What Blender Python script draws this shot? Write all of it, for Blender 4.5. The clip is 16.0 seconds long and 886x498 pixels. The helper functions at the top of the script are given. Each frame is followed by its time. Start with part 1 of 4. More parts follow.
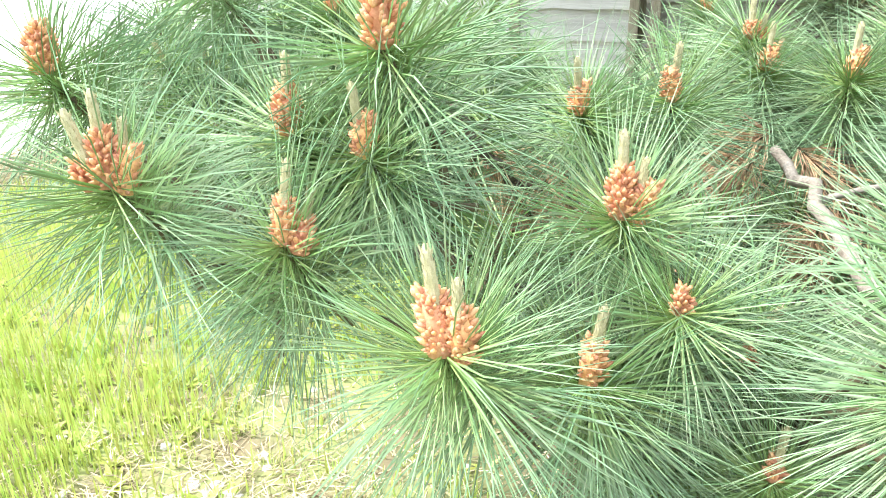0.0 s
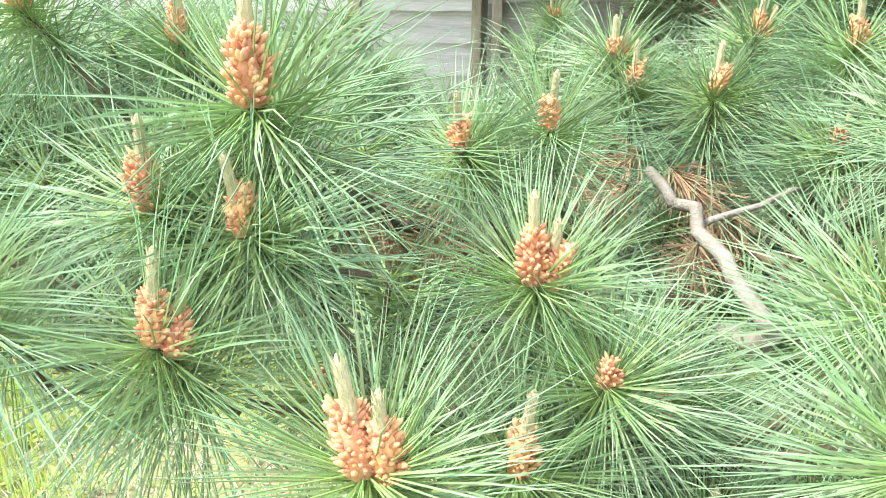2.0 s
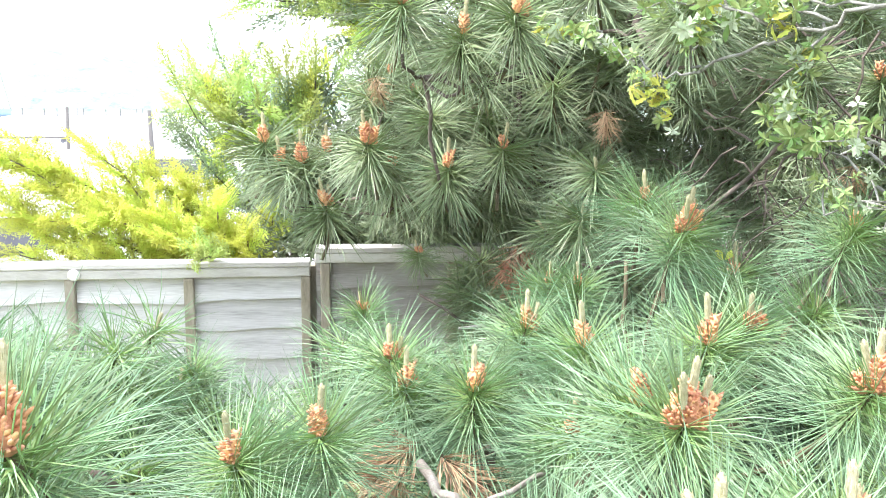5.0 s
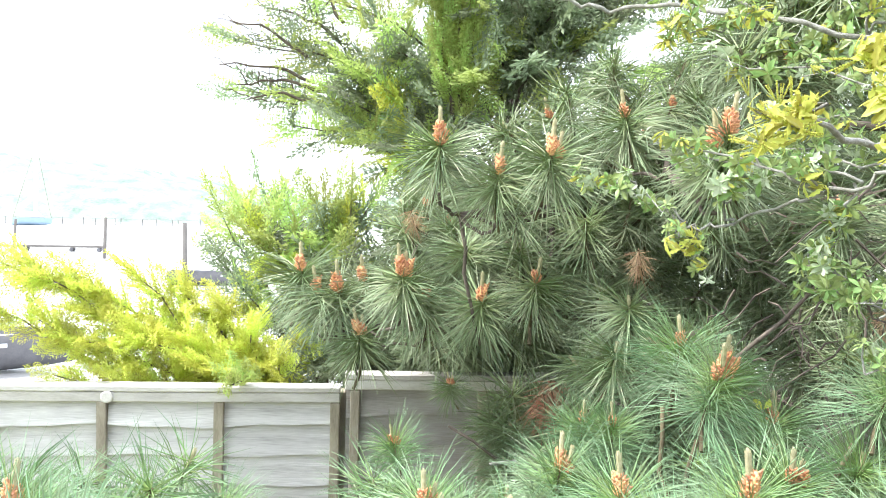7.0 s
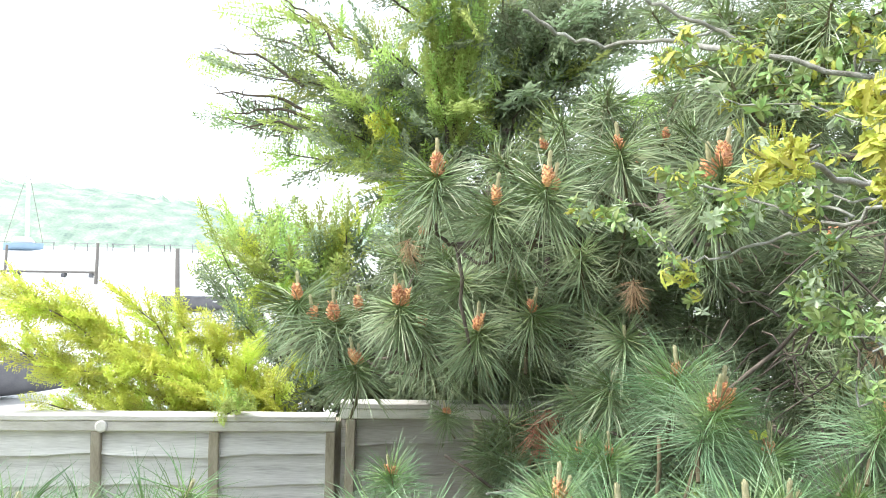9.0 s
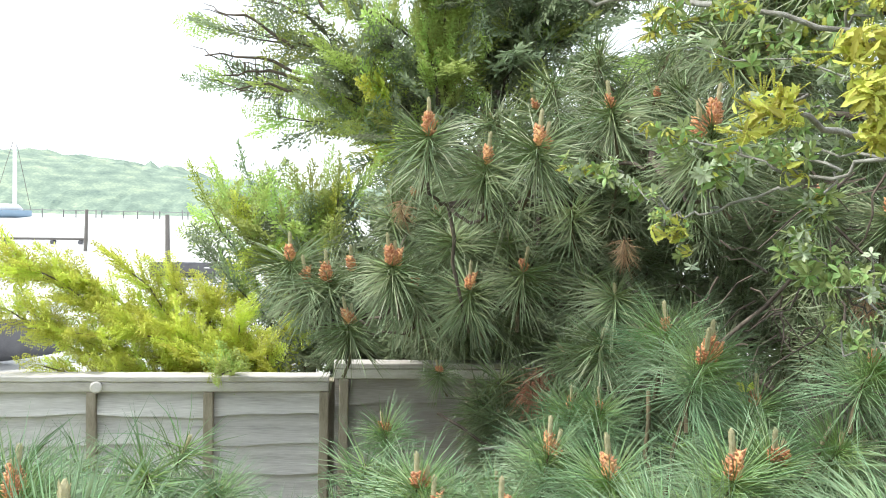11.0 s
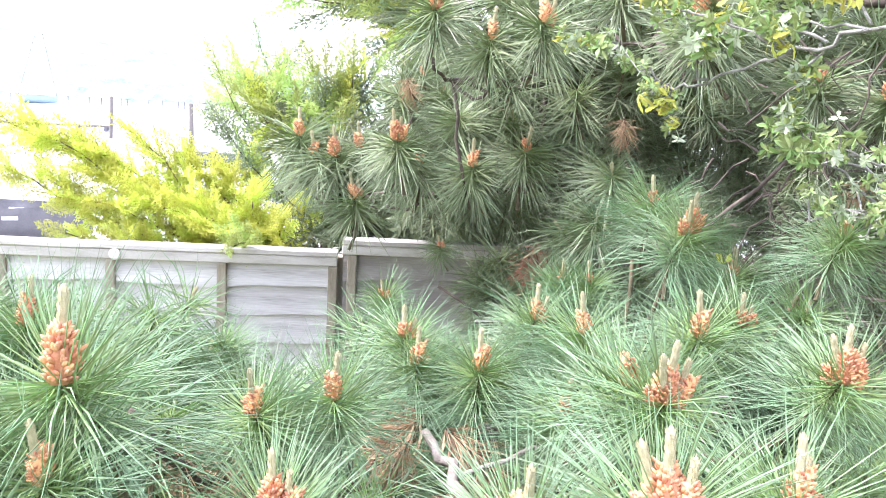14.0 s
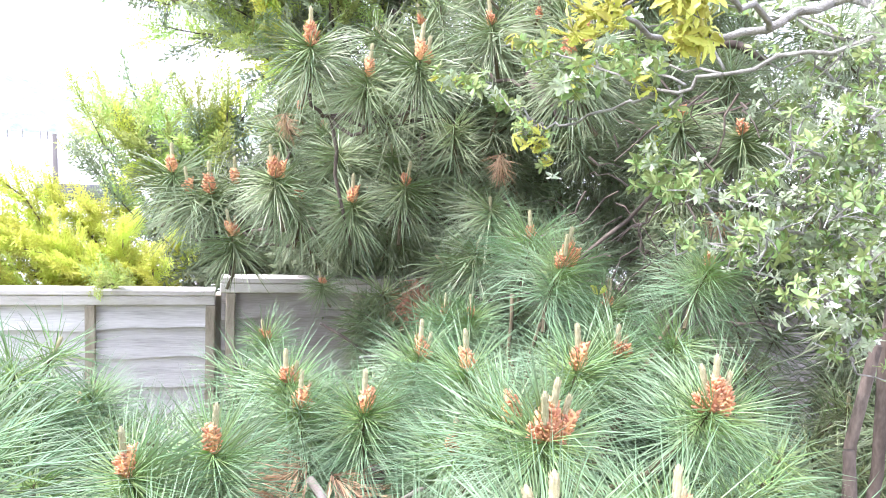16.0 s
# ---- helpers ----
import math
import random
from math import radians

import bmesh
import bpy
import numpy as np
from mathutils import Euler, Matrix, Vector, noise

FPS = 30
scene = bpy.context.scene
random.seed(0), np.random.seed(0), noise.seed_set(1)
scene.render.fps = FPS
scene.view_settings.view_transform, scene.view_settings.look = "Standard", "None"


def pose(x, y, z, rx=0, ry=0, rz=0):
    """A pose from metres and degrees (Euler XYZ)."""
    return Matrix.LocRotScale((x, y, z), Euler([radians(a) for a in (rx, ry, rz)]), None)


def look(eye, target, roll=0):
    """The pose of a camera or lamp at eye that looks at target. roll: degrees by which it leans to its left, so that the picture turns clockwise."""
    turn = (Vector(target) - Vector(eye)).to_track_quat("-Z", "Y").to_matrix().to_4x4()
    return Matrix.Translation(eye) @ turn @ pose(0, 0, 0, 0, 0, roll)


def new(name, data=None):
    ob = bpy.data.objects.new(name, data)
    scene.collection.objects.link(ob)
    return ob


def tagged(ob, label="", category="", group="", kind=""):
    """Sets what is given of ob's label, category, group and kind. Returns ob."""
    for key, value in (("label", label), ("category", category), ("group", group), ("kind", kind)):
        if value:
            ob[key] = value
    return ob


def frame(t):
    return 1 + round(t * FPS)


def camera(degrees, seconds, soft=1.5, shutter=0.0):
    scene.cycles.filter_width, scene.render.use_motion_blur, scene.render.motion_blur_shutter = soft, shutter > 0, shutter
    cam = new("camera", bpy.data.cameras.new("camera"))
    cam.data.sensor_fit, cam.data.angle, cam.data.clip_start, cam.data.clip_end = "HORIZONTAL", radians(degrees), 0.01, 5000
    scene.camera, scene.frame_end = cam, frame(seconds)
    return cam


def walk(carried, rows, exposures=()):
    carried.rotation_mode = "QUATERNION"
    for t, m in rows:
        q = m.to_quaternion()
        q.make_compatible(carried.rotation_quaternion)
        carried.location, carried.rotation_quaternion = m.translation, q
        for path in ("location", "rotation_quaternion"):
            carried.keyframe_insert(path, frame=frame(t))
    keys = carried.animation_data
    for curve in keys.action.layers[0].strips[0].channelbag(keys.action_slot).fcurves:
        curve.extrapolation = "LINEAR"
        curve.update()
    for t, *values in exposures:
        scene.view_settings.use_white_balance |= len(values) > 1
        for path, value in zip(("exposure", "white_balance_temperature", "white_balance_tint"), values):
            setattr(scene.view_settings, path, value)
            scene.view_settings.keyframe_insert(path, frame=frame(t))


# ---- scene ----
cam = camera(56.4, 16.0, 1.0)
PATH = [
    (0, (0.059, 0.059, 1.697), (0.037, 1.844, 0.796), -0.9),
    (0.5, (-0.051, 0.168, 1.735), (-0.034, 1.961, 0.848), -1.8),
    (1, (-0.155, 0.249, 1.760), (0.083, 2.048, 0.921), -0.4),
    (1.5, (-0.123, 0.254, 1.750), (0.223, 2.014, 0.866), -0.1),
    (2, (0.013, 0.183, 1.732), (0.362, 1.922, 0.807), 0.5),
    (2.5, (0.098, 0.092, 1.739), (0.417, 1.882, 0.907), 1.4),
    (3, (0.087, 0.070, 1.746), (0.448, 1.865, 0.942), 0.3),
    (3.5, (0.100, 0.063, 1.766), (0.640, 1.845, 1.037), 0.4),
    (4, (0.136, 0.046, 1.793), (0.790, 1.832, 1.175), 0.4),
    (4.5, (0.147, 0.036, 1.823), (0.829, 1.848, 1.324), 0.5),
    (5, (0.127, 0.010, 1.863), (0.824, 1.854, 1.526), 0.6),
    (5.2, (0.115, -0.008, 1.875), (0.810, 1.848, 1.603), 0.6),
    (7.3, (0.090, -0.001, 1.929), (0.729, 1.894, 1.886), 1.6),
    (7.5, (0.085, -0.006, 1.928), (0.734, 1.886, 1.906), 1.9),
    (8, (0.085, -0.007, 1.937), (0.733, 1.885, 1.941), 1.4),
    (8.5, (0.083, -0.014, 1.943), (0.743, 1.874, 1.944), 1.5),
    (10.8, (0.064, -0.021, 1.933), (0.695, 1.876, 1.876), 1.7),
    (11, (0.070, -0.030, 1.923), (0.749, 1.849, 1.838), 1.3),
    (11.5, (0.073, -0.057, 1.892), (0.853, 1.778, 1.731), 0.4),
    (12, (0.078, -0.052, 1.878), (0.808, 1.795, 1.643), 0.7),
    (12.5, (0.078, -0.048, 1.869), (0.747, 1.816, 1.589), 0.7),
    (13, (0.113, -0.073, 1.860), (0.671, 1.828, 1.583), 1.5),
    (13.5, (0.150, -0.114, 1.851), (0.656, 1.794, 1.528), 2.7),
    (14, (0.114, -0.130, 1.851), (0.741, 1.741, 1.524), 3.1),
    (14.5, (0.052, -0.123, 1.873), (0.871, 1.672, 1.544), 1.5),
    (15, (0.044, -0.102, 1.872), (0.885, 1.680, 1.529), 1.2),
    (15.5, (0.087, -0.103, 1.869), (0.886, 1.709, 1.586), 2.4),
    (16, (0.119, -0.122, 1.877), (1.008, 1.652, 1.629), 2.7),
]
walk(cam, [(t, look(eye, target, roll)) for t, eye, target, roll in PATH],
     exposures=[(0, 1.2, 6300, 11), (3, 1.1, 6350, 9), (4.5, 1.24, 6150, 14), (5.2, 1.28, 6000, 17), (7.5, 1.0, 6200, 13), (8.5, 0.87, 6200, 12), (10.8, 0.2, 6350, 11), (11.3, 0.56, 6300, 12), (11.8, 1.06, 6150, 21), (12.5, 1.2, 6000, 26), (16, 1.24, 5850, 28)])

# ---- light ----
SUN_AZ, SUN_EL = radians(-78), radians(54)
world = bpy.data.worlds.new("sky")
scene.world = world
world.use_nodes = True
wn, wl = world.node_tree.nodes, world.node_tree.links
sky = wn.new("ShaderNodeTexSky")
sky.sky_type, sky.sun_disc = "NISHITA", False
sky.sun_elevation, sky.sun_rotation = SUN_EL, SUN_AZ
sky.air_density, sky.dust_density = 1.0, 3.0
haze = wn.new("ShaderNodeMix")
haze.data_type = "RGBA"
haze.inputs[0].default_value = 0.8
haze.inputs[7].default_value = (10.0, 10.6, 11.0, 1)
wl.new(sky.outputs[0], haze.inputs[6])
wl.new(haze.outputs[2], wn["Background"].inputs[0])
wn["Background"].inputs[1].default_value = 0.15
sun = new("sun", bpy.data.lights.new("sun", "SUN"))
sun.data.energy, sun.data.angle, sun.data.color = 4.2, radians(2.5), (1.0, 0.95, 0.86)
to_sun = Vector((math.sin(SUN_AZ) * math.cos(SUN_EL), math.cos(SUN_AZ) * math.cos(SUN_EL), math.sin(SUN_EL)))
sun.matrix_world = look(to_sun * 30, (0, 0, 0))


# ---- materials ----
def material(name, colors, scale=8.0, rough=0.6, bump=0.0, stretch=(1, 1, 1), vary=0.0, fine=0.35, sheen=0.0, through_light=0.0, island=False, heart=None):
    """Two scales of noise between two colours, optional relief, a shift per object or island, and light let through thin leaves."""
    m = bpy.data.materials.new(name)
    m.use_nodes = True
    nodes, links = m.node_tree.nodes, m.node_tree.links
    bsdf = nodes["Principled BSDF"]
    coord = nodes.new("ShaderNodeTexCoord")
    mapping = nodes.new("ShaderNodeMapping")
    mapping.inputs["Scale"].default_value = stretch
    links.new(coord.outputs["Object"], mapping.inputs[0])
    big, small = nodes.new("ShaderNodeTexNoise"), nodes.new("ShaderNodeTexNoise")
    big.inputs["Scale"].default_value, small.inputs["Scale"].default_value = scale, scale * 9
    big.inputs["Detail"].default_value, small.inputs["Detail"].default_value = 4, 3
    for n in (big, small):
        links.new(mapping.outputs[0], n.inputs["Vector"])
    add = nodes.new("ShaderNodeMix")
    add.inputs[0].default_value = fine
    links.new(big.outputs[0], add.inputs[2])
    links.new(small.outputs[0], add.inputs[3])
    ramp = nodes.new("ShaderNodeValToRGB")
    els = ramp.color_ramp.elements
    while len(els) < len(colors):
        els.new(0.5)
    for k, c in enumerate(colors):
        els[k].position = 0.3 + 0.4 * k / (len(colors) - 1)
        els[k].color = (*c, 1)
    links.new(add.outputs[0], ramp.inputs[0])
    out = ramp.outputs[0]
    if heart:
        far = nodes.new("ShaderNodeVectorMath")
        far.operation = "LENGTH"
        links.new(coord.outputs["Object"], far.inputs[0])
        near = nodes.new("ShaderNodeMapRange")
        near.inputs[1].default_value, near.inputs[2].default_value = 0.02, 0.12
        near.inputs[3].default_value, near.inputs[4].default_value = 0.8, 0.0
        links.new(far.outputs["Value"], near.inputs[0])
        blend = nodes.new("ShaderNodeMix")
        blend.data_type = "RGBA"
        blend.inputs[7].default_value = (*heart, 1)
        links.new(near.outputs[0], blend.inputs[0])
        links.new(out, blend.inputs[6])
        out = blend.outputs[2]
    if vary:
        if island:
            pick = nodes.new("ShaderNodeNewGeometry").outputs["Random Per Island"]
        else:
            pick = nodes.new("ShaderNodeObjectInfo").outputs["Random"]
        hsv = nodes.new("ShaderNodeHueSaturation")
        span = nodes.new("ShaderNodeMapRange")
        span.inputs[3].default_value, span.inputs[4].default_value = 1 - vary, 1 + vary
        hue = nodes.new("ShaderNodeMapRange")
        hue.inputs[3].default_value, hue.inputs[4].default_value = 0.5 - vary * 0.09, 0.5 + vary * 0.07
        links.new(pick, span.inputs[0])
        links.new(pick, hue.inputs[0])
        links.new(span.outputs[0], hsv.inputs["Value"])
        links.new(hue.outputs[0], hsv.inputs["Hue"])
        links.new(out, hsv.inputs["Color"])
        out = hsv.outputs[0]
    links.new(out, bsdf.inputs["Base Color"])
    bsdf.inputs["Roughness"].default_value = rough
    bsdf.inputs["Specular IOR Level"].default_value = 0.35
    if bump:
        b = nodes.new("ShaderNodeBump")
        b.inputs["Strength"].default_value, b.inputs["Distance"].default_value = bump, 0.01
        links.new(add.outputs[0], b.inputs["Height"])
        links.new(b.outputs[0], bsdf.inputs["Normal"])
    if through_light:
        tr = nodes.new("ShaderNodeBsdfTranslucent")
        links.new(out, tr.inputs[0])
        mix = nodes.new("ShaderNodeMixShader")
        mix.inputs[0].default_value = through_light
        links.new(bsdf.outputs[0], mix.inputs[1])
        links.new(tr.outputs[0], mix.inputs[2])
        links.new(mix.outputs[0], nodes["Material Output"].inputs[0])
    return m


NEEDLE = material("needle_green", [(0.10, 0.175, 0.092), (0.175, 0.28, 0.15), (0.288, 0.39, 0.24)], 5, 0.5, vary=0.32, island=True, heart=(0.22, 0.34, 0.085))
NEEDLE_DARK = material("needle_dark", [(0.088, 0.13, 0.07), (0.20, 0.26, 0.14), (0.365, 0.415, 0.25)], 5, 0.45, vary=0.34, island=True, heart=(0.17, 0.24, 0.08))
NEEDLE_DEAD = material("needle_dead", [(0.34, 0.20, 0.11), (0.46, 0.30, 0.17), (0.55, 0.41, 0.27)], 7, 0.7, vary=0.2, island=True)
NEEDLE_RED = material("needle_red", [(0.42, 0.17, 0.10), (0.55, 0.27, 0.18)], 7, 0.7, vary=0.15, island=True)
POLLEN = material("pollen_cone", [(0.47, 0.21, 0.10), (0.60, 0.31, 0.155), (0.70, 0.45, 0.28)], 60, 0.65, vary=0.2, island=True)
CANDLE = material("candle_scale", [(0.30, 0.29, 0.15), (0.42, 0.39, 0.23), (0.52, 0.48, 0.33)], 90, 0.7, bump=0.4)
TWIG = material("green_twig", [(0.085, 0.07, 0.04), (0.15, 0.125, 0.07)], 30, 0.8, bump=0.4)
BARK = material("pine_bark", [(0.055, 0.045, 0.036), (0.11, 0.088, 0.07), (0.19, 0.16, 0.13)], 14, 0.85, bump=0.8, stretch=(1, 1, 0.4))
BARK_PALE = material("pale_bark", [(0.15, 0.125, 0.10), (0.25, 0.22, 0.185), (0.34, 0.31, 0.28)], 25, 0.8, bump=0.7)
BARK_GREY = material("grey_bark", [(0.15, 0.145, 0.12), (0.27, 0.265, 0.235), (0.42, 0.43, 0.40)], 45, 0.85, bump=1.0)
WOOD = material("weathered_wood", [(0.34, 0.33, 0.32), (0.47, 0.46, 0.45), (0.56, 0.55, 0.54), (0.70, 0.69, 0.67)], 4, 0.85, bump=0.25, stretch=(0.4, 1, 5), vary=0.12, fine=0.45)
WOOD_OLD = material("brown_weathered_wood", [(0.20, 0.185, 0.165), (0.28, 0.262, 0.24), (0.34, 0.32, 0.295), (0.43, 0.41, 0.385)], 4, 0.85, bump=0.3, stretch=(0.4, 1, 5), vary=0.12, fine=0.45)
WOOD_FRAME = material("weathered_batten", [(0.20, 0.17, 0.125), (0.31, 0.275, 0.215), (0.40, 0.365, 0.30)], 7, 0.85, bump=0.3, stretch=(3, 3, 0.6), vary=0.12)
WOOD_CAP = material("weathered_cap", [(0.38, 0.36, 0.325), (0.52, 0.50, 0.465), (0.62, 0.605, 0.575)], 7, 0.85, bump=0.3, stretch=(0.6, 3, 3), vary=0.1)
GOLD = material("golden_scale_leaf", [(0.45, 0.56, 0.105), (0.665, 0.71, 0.14), (0.80, 0.79, 0.235)], 3, 0.55, vary=0.2, through_light=0.45)
# one cypress leaf in two tones, shaded and sunlit, light put into colour
CYPRESS = material("shaded_scale_leaf", [(0.16, 0.21, 0.13), (0.27, 0.33, 0.20), (0.37, 0.43, 0.27)], 2, 0.6, vary=0.35, through_light=0.45)
CYPRESS_LIT = material("lit_scale_leaf", [(0.30, 0.41, 0.12), (0.48, 0.59, 0.19), (0.62, 0.69, 0.30)], 2, 0.6, vary=0.3, through_light=0.5)
LEAF = material("shrub_leaf", [(0.16, 0.25, 0.08), (0.25, 0.35, 0.12), (0.38, 0.47, 0.20)], 9, 0.4, vary=0.3, through_light=0.3, island=True)
LEAF_PALE = material("pale_leaf", [(0.29, 0.38, 0.21), (0.41, 0.49, 0.32), (0.53, 0.59, 0.45)], 9, 0.4, vary=0.15, through_light=0.25, island=True)
OAK_LEAF = material("young_oak_leaf", [(0.36, 0.42, 0.07), (0.53, 0.55, 0.11), (0.66, 0.64, 0.18)], 18, 0.45, vary=0.25, through_light=0.4, island=True)
GRASS = material("grass_blade", [(0.28, 0.38, 0.08), (0.44, 0.54, 0.13), (0.58, 0.62, 0.24)], 3, 0.55, vary=0.3, through_light=0.3, island=True)
NEAR_WHITE = material("near_white", [(0.66, 0.68, 0.62), (0.78, 0.79, 0.75)], 20, 0.6, through_light=0.3)
STRAW = material("dry_straw", [(0.36, 0.30, 0.18), (0.52, 0.45, 0.30), (0.62, 0.57, 0.44)], 8, 0.8, vary=0.2, island=True)
STONE = material("pale_stone", [(0.42, 0.40, 0.37), (0.58, 0.56, 0.53), (0.68, 0.66, 0.63)], 12, 0.9, bump=0.4)
IRON = material("weathered_timber_pile", [(0.12, 0.11, 0.10), (0.19, 0.18, 0.165)], 2, 0.8)
HULL_BLUE = material("blue_hull", [(0.26, 0.38, 0.50), (0.32, 0.44, 0.56)], 1, 0.35)
HULL_WHITE = material("white_hull", [(0.70, 0.71, 0.72), (0.78, 0.79, 0.80)], 1, 0.35)
HULL_DARK = material("dark_rubber_hull", [(0.10, 0.10, 0.11), (0.17, 0.17, 0.18)], 4, 0.6)
JETTY = material("pale_jetty_timber", [(0.24, 0.24, 0.24), (0.36, 0.36, 0.36)], 1, 0.85)
WOODS = material("far_wood", [(0.10, 0.15, 0.13), (0.20, 0.27, 0.21), (0.38, 0.45, 0.30)], 0.12, 0.9)


def ground_material():
    """Garden soil and turf near by, wet pale mud with water films past the fence."""
    m = bpy.data.materials.new("ground")
    m.use_nodes = True
    nodes, links = m.node_tree.nodes, m.node_tree.links
    bsdf = nodes["Principled BSDF"]
    coord = nodes.new("ShaderNodeTexCoord")
    sep = nodes.new("ShaderNodeSeparateXYZ")
    links.new(coord.outputs["Object"], sep.inputs[0])
    where = nodes.new("ShaderNodeMapRange")
    where.inputs[1].default_value, where.inputs[2].default_value = 4.7, 5.4
    links.new(sep.outputs[1], where.inputs[0])

    def two(a, b, scale):
        n = nodes.new("ShaderNodeTexNoise")
        n.inputs["Scale"].default_value, n.inputs["Detail"].default_value = scale, 8
        links.new(coord.outputs["Object"], n.inputs["Vector"])
        r = nodes.new("ShaderNodeValToRGB")
        r.color_ramp.elements[0].position, r.color_ramp.elements[1].position = 0.35, 0.65
        r.color_ramp.elements[0].color, r.color_ramp.elements[1].color = (*a, 1), (*b, 1)
        links.new(n.outputs[0], r.inputs[0])
        return n, r

    soil_n, soil = two((0.20, 0.17, 0.10), (0.26, 0.32, 0.11), 4)
    mud_n, mud = two((0.50, 0.49, 0.46), (0.66, 0.66, 0.65), 0.15)
    litter_n, litter = two((0.05, 0.036, 0.024), (0.125, 0.088, 0.055), 9)
    ragged = nodes.new("ShaderNodeMath")
    ragged.operation = "MULTIPLY_ADD"
    ragged.inputs[1].default_value = 0.9
    links.new(soil_n.outputs[0], ragged.inputs[0])
    links.new(sep.outputs[0], ragged.inputs[2])
    under = nodes.new("ShaderNodeMapRange")
    under.inputs[1].default_value, under.inputs[2].default_value = 0.55, 0.8
    links.new(ragged.outputs[0], under.inputs[0])
    floor_mix = nodes.new("ShaderNodeMix")
    floor_mix.data_type = "RGBA"
    links.new(under.outputs[0], floor_mix.inputs[0])
    links.new(soil.outputs[0], floor_mix.inputs[6])
    links.new(litter.outputs[0], floor_mix.inputs[7])
    mix = nodes.new("ShaderNodeMix")
    mix.data_type = "RGBA"
    links.new(where.outputs[0], mix.inputs[0])
    links.new(floor_mix.outputs[2], mix.inputs[6])
    links.new(mud.outputs[0], mix.inputs[7])
    links.new(mix.outputs[2], bsdf.inputs["Base Color"])
    rough = nodes.new("ShaderNodeMapRange")
    rough.inputs[3].default_value, rough.inputs[4].default_value = 0.95, 0.22
    links.new(where.outputs[0], rough.inputs[0])
    links.new(rough.outputs[0], bsdf.inputs["Roughness"])
    b = nodes.new("ShaderNodeBump")
    b.inputs["Strength"].default_value, b.inputs["Distance"].default_value = 0.5, 0.02
    links.new(soil_n.outputs[0], b.inputs["Height"])
    links.new(b.outputs[0], bsdf.inputs["Normal"])
    return m


# ---- mesh helpers ----
class Geo:
    """Collects vertices and faces of one mesh."""

    def __init__(self):
        self.v, self.f = [], []

    def tube(self, pts, radii, sides=3, cap=True):
        """A tapered tube along pts; a radius of 0 at the end makes a point."""
        start = len(self.v)
        ahead = (pts[-1] - pts[0]).normalized()
        side = ahead.orthogonal().normalized()
        rings = []
        for k, p in enumerate(pts):
            d = (pts[min(k + 1, len(pts) - 1)] - pts[max(k - 1, 0)])
            d = d.normalized() if d.length > 1e-9 else ahead
            side = (side - d * side.dot(d)).normalized()
            up = d.cross(side)
            if radii[k] <= 0:
                rings.append([len(self.v)])
                self.v.append(p[:])
            else:
                rings.append(list(range(len(self.v), len(self.v) + sides)))
                for s in range(sides):
                    a = 2 * math.pi * s / sides
                    self.v.append((p + (side * math.cos(a) + up * math.sin(a)) * radii[k])[:])
        for r, q in zip(rings, rings[1:]):
            for s in range(sides):
                n = (s + 1) % sides
                if len(q) == 1:
                    self.f.append((r[s], r[n], q[0]))
                elif len(r) == 1:
                    self.f.append((r[0], q[n], q[s]))
                else:
                    self.f.append((r[s], r[n], q[n], q[s]))
        if cap:
            if len(rings[0]) > 1:
                self.f.append(tuple(reversed(rings[0])))
            if len(rings[-1]) > 1:
                self.f.append(tuple(rings[-1]))
        return start

    def leaf(self, base, ahead, up, length, width, fold=0.25, droop=0.2, shape=(0.0, 0.75, 1.0, 0.75, 0.0)):
        """A folded, drooping blade with a midrib."""
        ahead = ahead.normalized()
        side = ahead.cross(up)
        side = side.normalized() if side.length > 1e-6 else ahead.orthogonal().normalized()
        nrm = side.cross(ahead)
        n, rows = len(shape) - 1, []
        for k, w in enumerate(shape):
            s = k / n
            c = base + ahead * (length * s) - nrm * (droop * length * s * s)
            w = w * width / 2
            i = len(self.v)
            if w <= 0:
                self.v.append(c[:])
                rows.append((i, i, i))
            else:
                self.v += [(c + side * w + nrm * (fold * w))[:], c[:], (c - side * w + nrm * (fold * w))[:]]
                rows.append((i, i + 1, i + 2))
        for a, b in zip(rows, rows[1:]):
            for j in (0, 1):
                face = []
                for i in (a[j], a[j + 1], b[j + 1], b[j]):
                    if i not in face:
                        face.append(i)
                if len(face) > 2:
                    self.f.append(tuple(face))

    def bead(self, centre, axis, length, radius, sides=5):
        axis = axis.normalized()
        pts = [centre + axis * (length * (s - 0.5)) for s in (0, 0.22, 0.7, 1)]
        self.tube(pts, [radius * 0.45, radius, radius * 0.85, 0], sides, cap=False)

    def box(self, lo, hi):
        i = len(self.v)
        self.v += [(x, y, z) for z in (lo[2], hi[2]) for y in (lo[1], hi[1]) for x in (lo[0], hi[0])]
        self.f += [tuple(i + k for k in q) for q in ((0, 2, 3, 1), (4, 5, 7, 6), (0, 1, 5, 4), (2, 6, 7, 3), (0, 4, 6, 2), (1, 3, 7, 5))]

    def mesh(self, name, mat, smooth=False):
        me = bpy.data.meshes.new(name)
        me.from_pydata(self.v, [], self.f)
        me.materials.append(mat)
        if smooth:
            me.polygons.foreach_set("use_smooth", [True] * len(me.polygons))
        me.update()
        return me


def part(name, mesh, parent, m=None, label=""):
    """Links a mesh as one part under a thing or part."""
    ob = new(name, mesh)
    ob.parent = parent
    if m is not None:
        ob.matrix_basis = m
    return tagged(ob, label)


def thing(name, label, category, group="", m=None):
    ob = new(name)
    ob.empty_display_size = 0.1
    if m is not None:
        ob.matrix_basis = m
    return tagged(ob, label, category, group)


rng = random.Random(7)


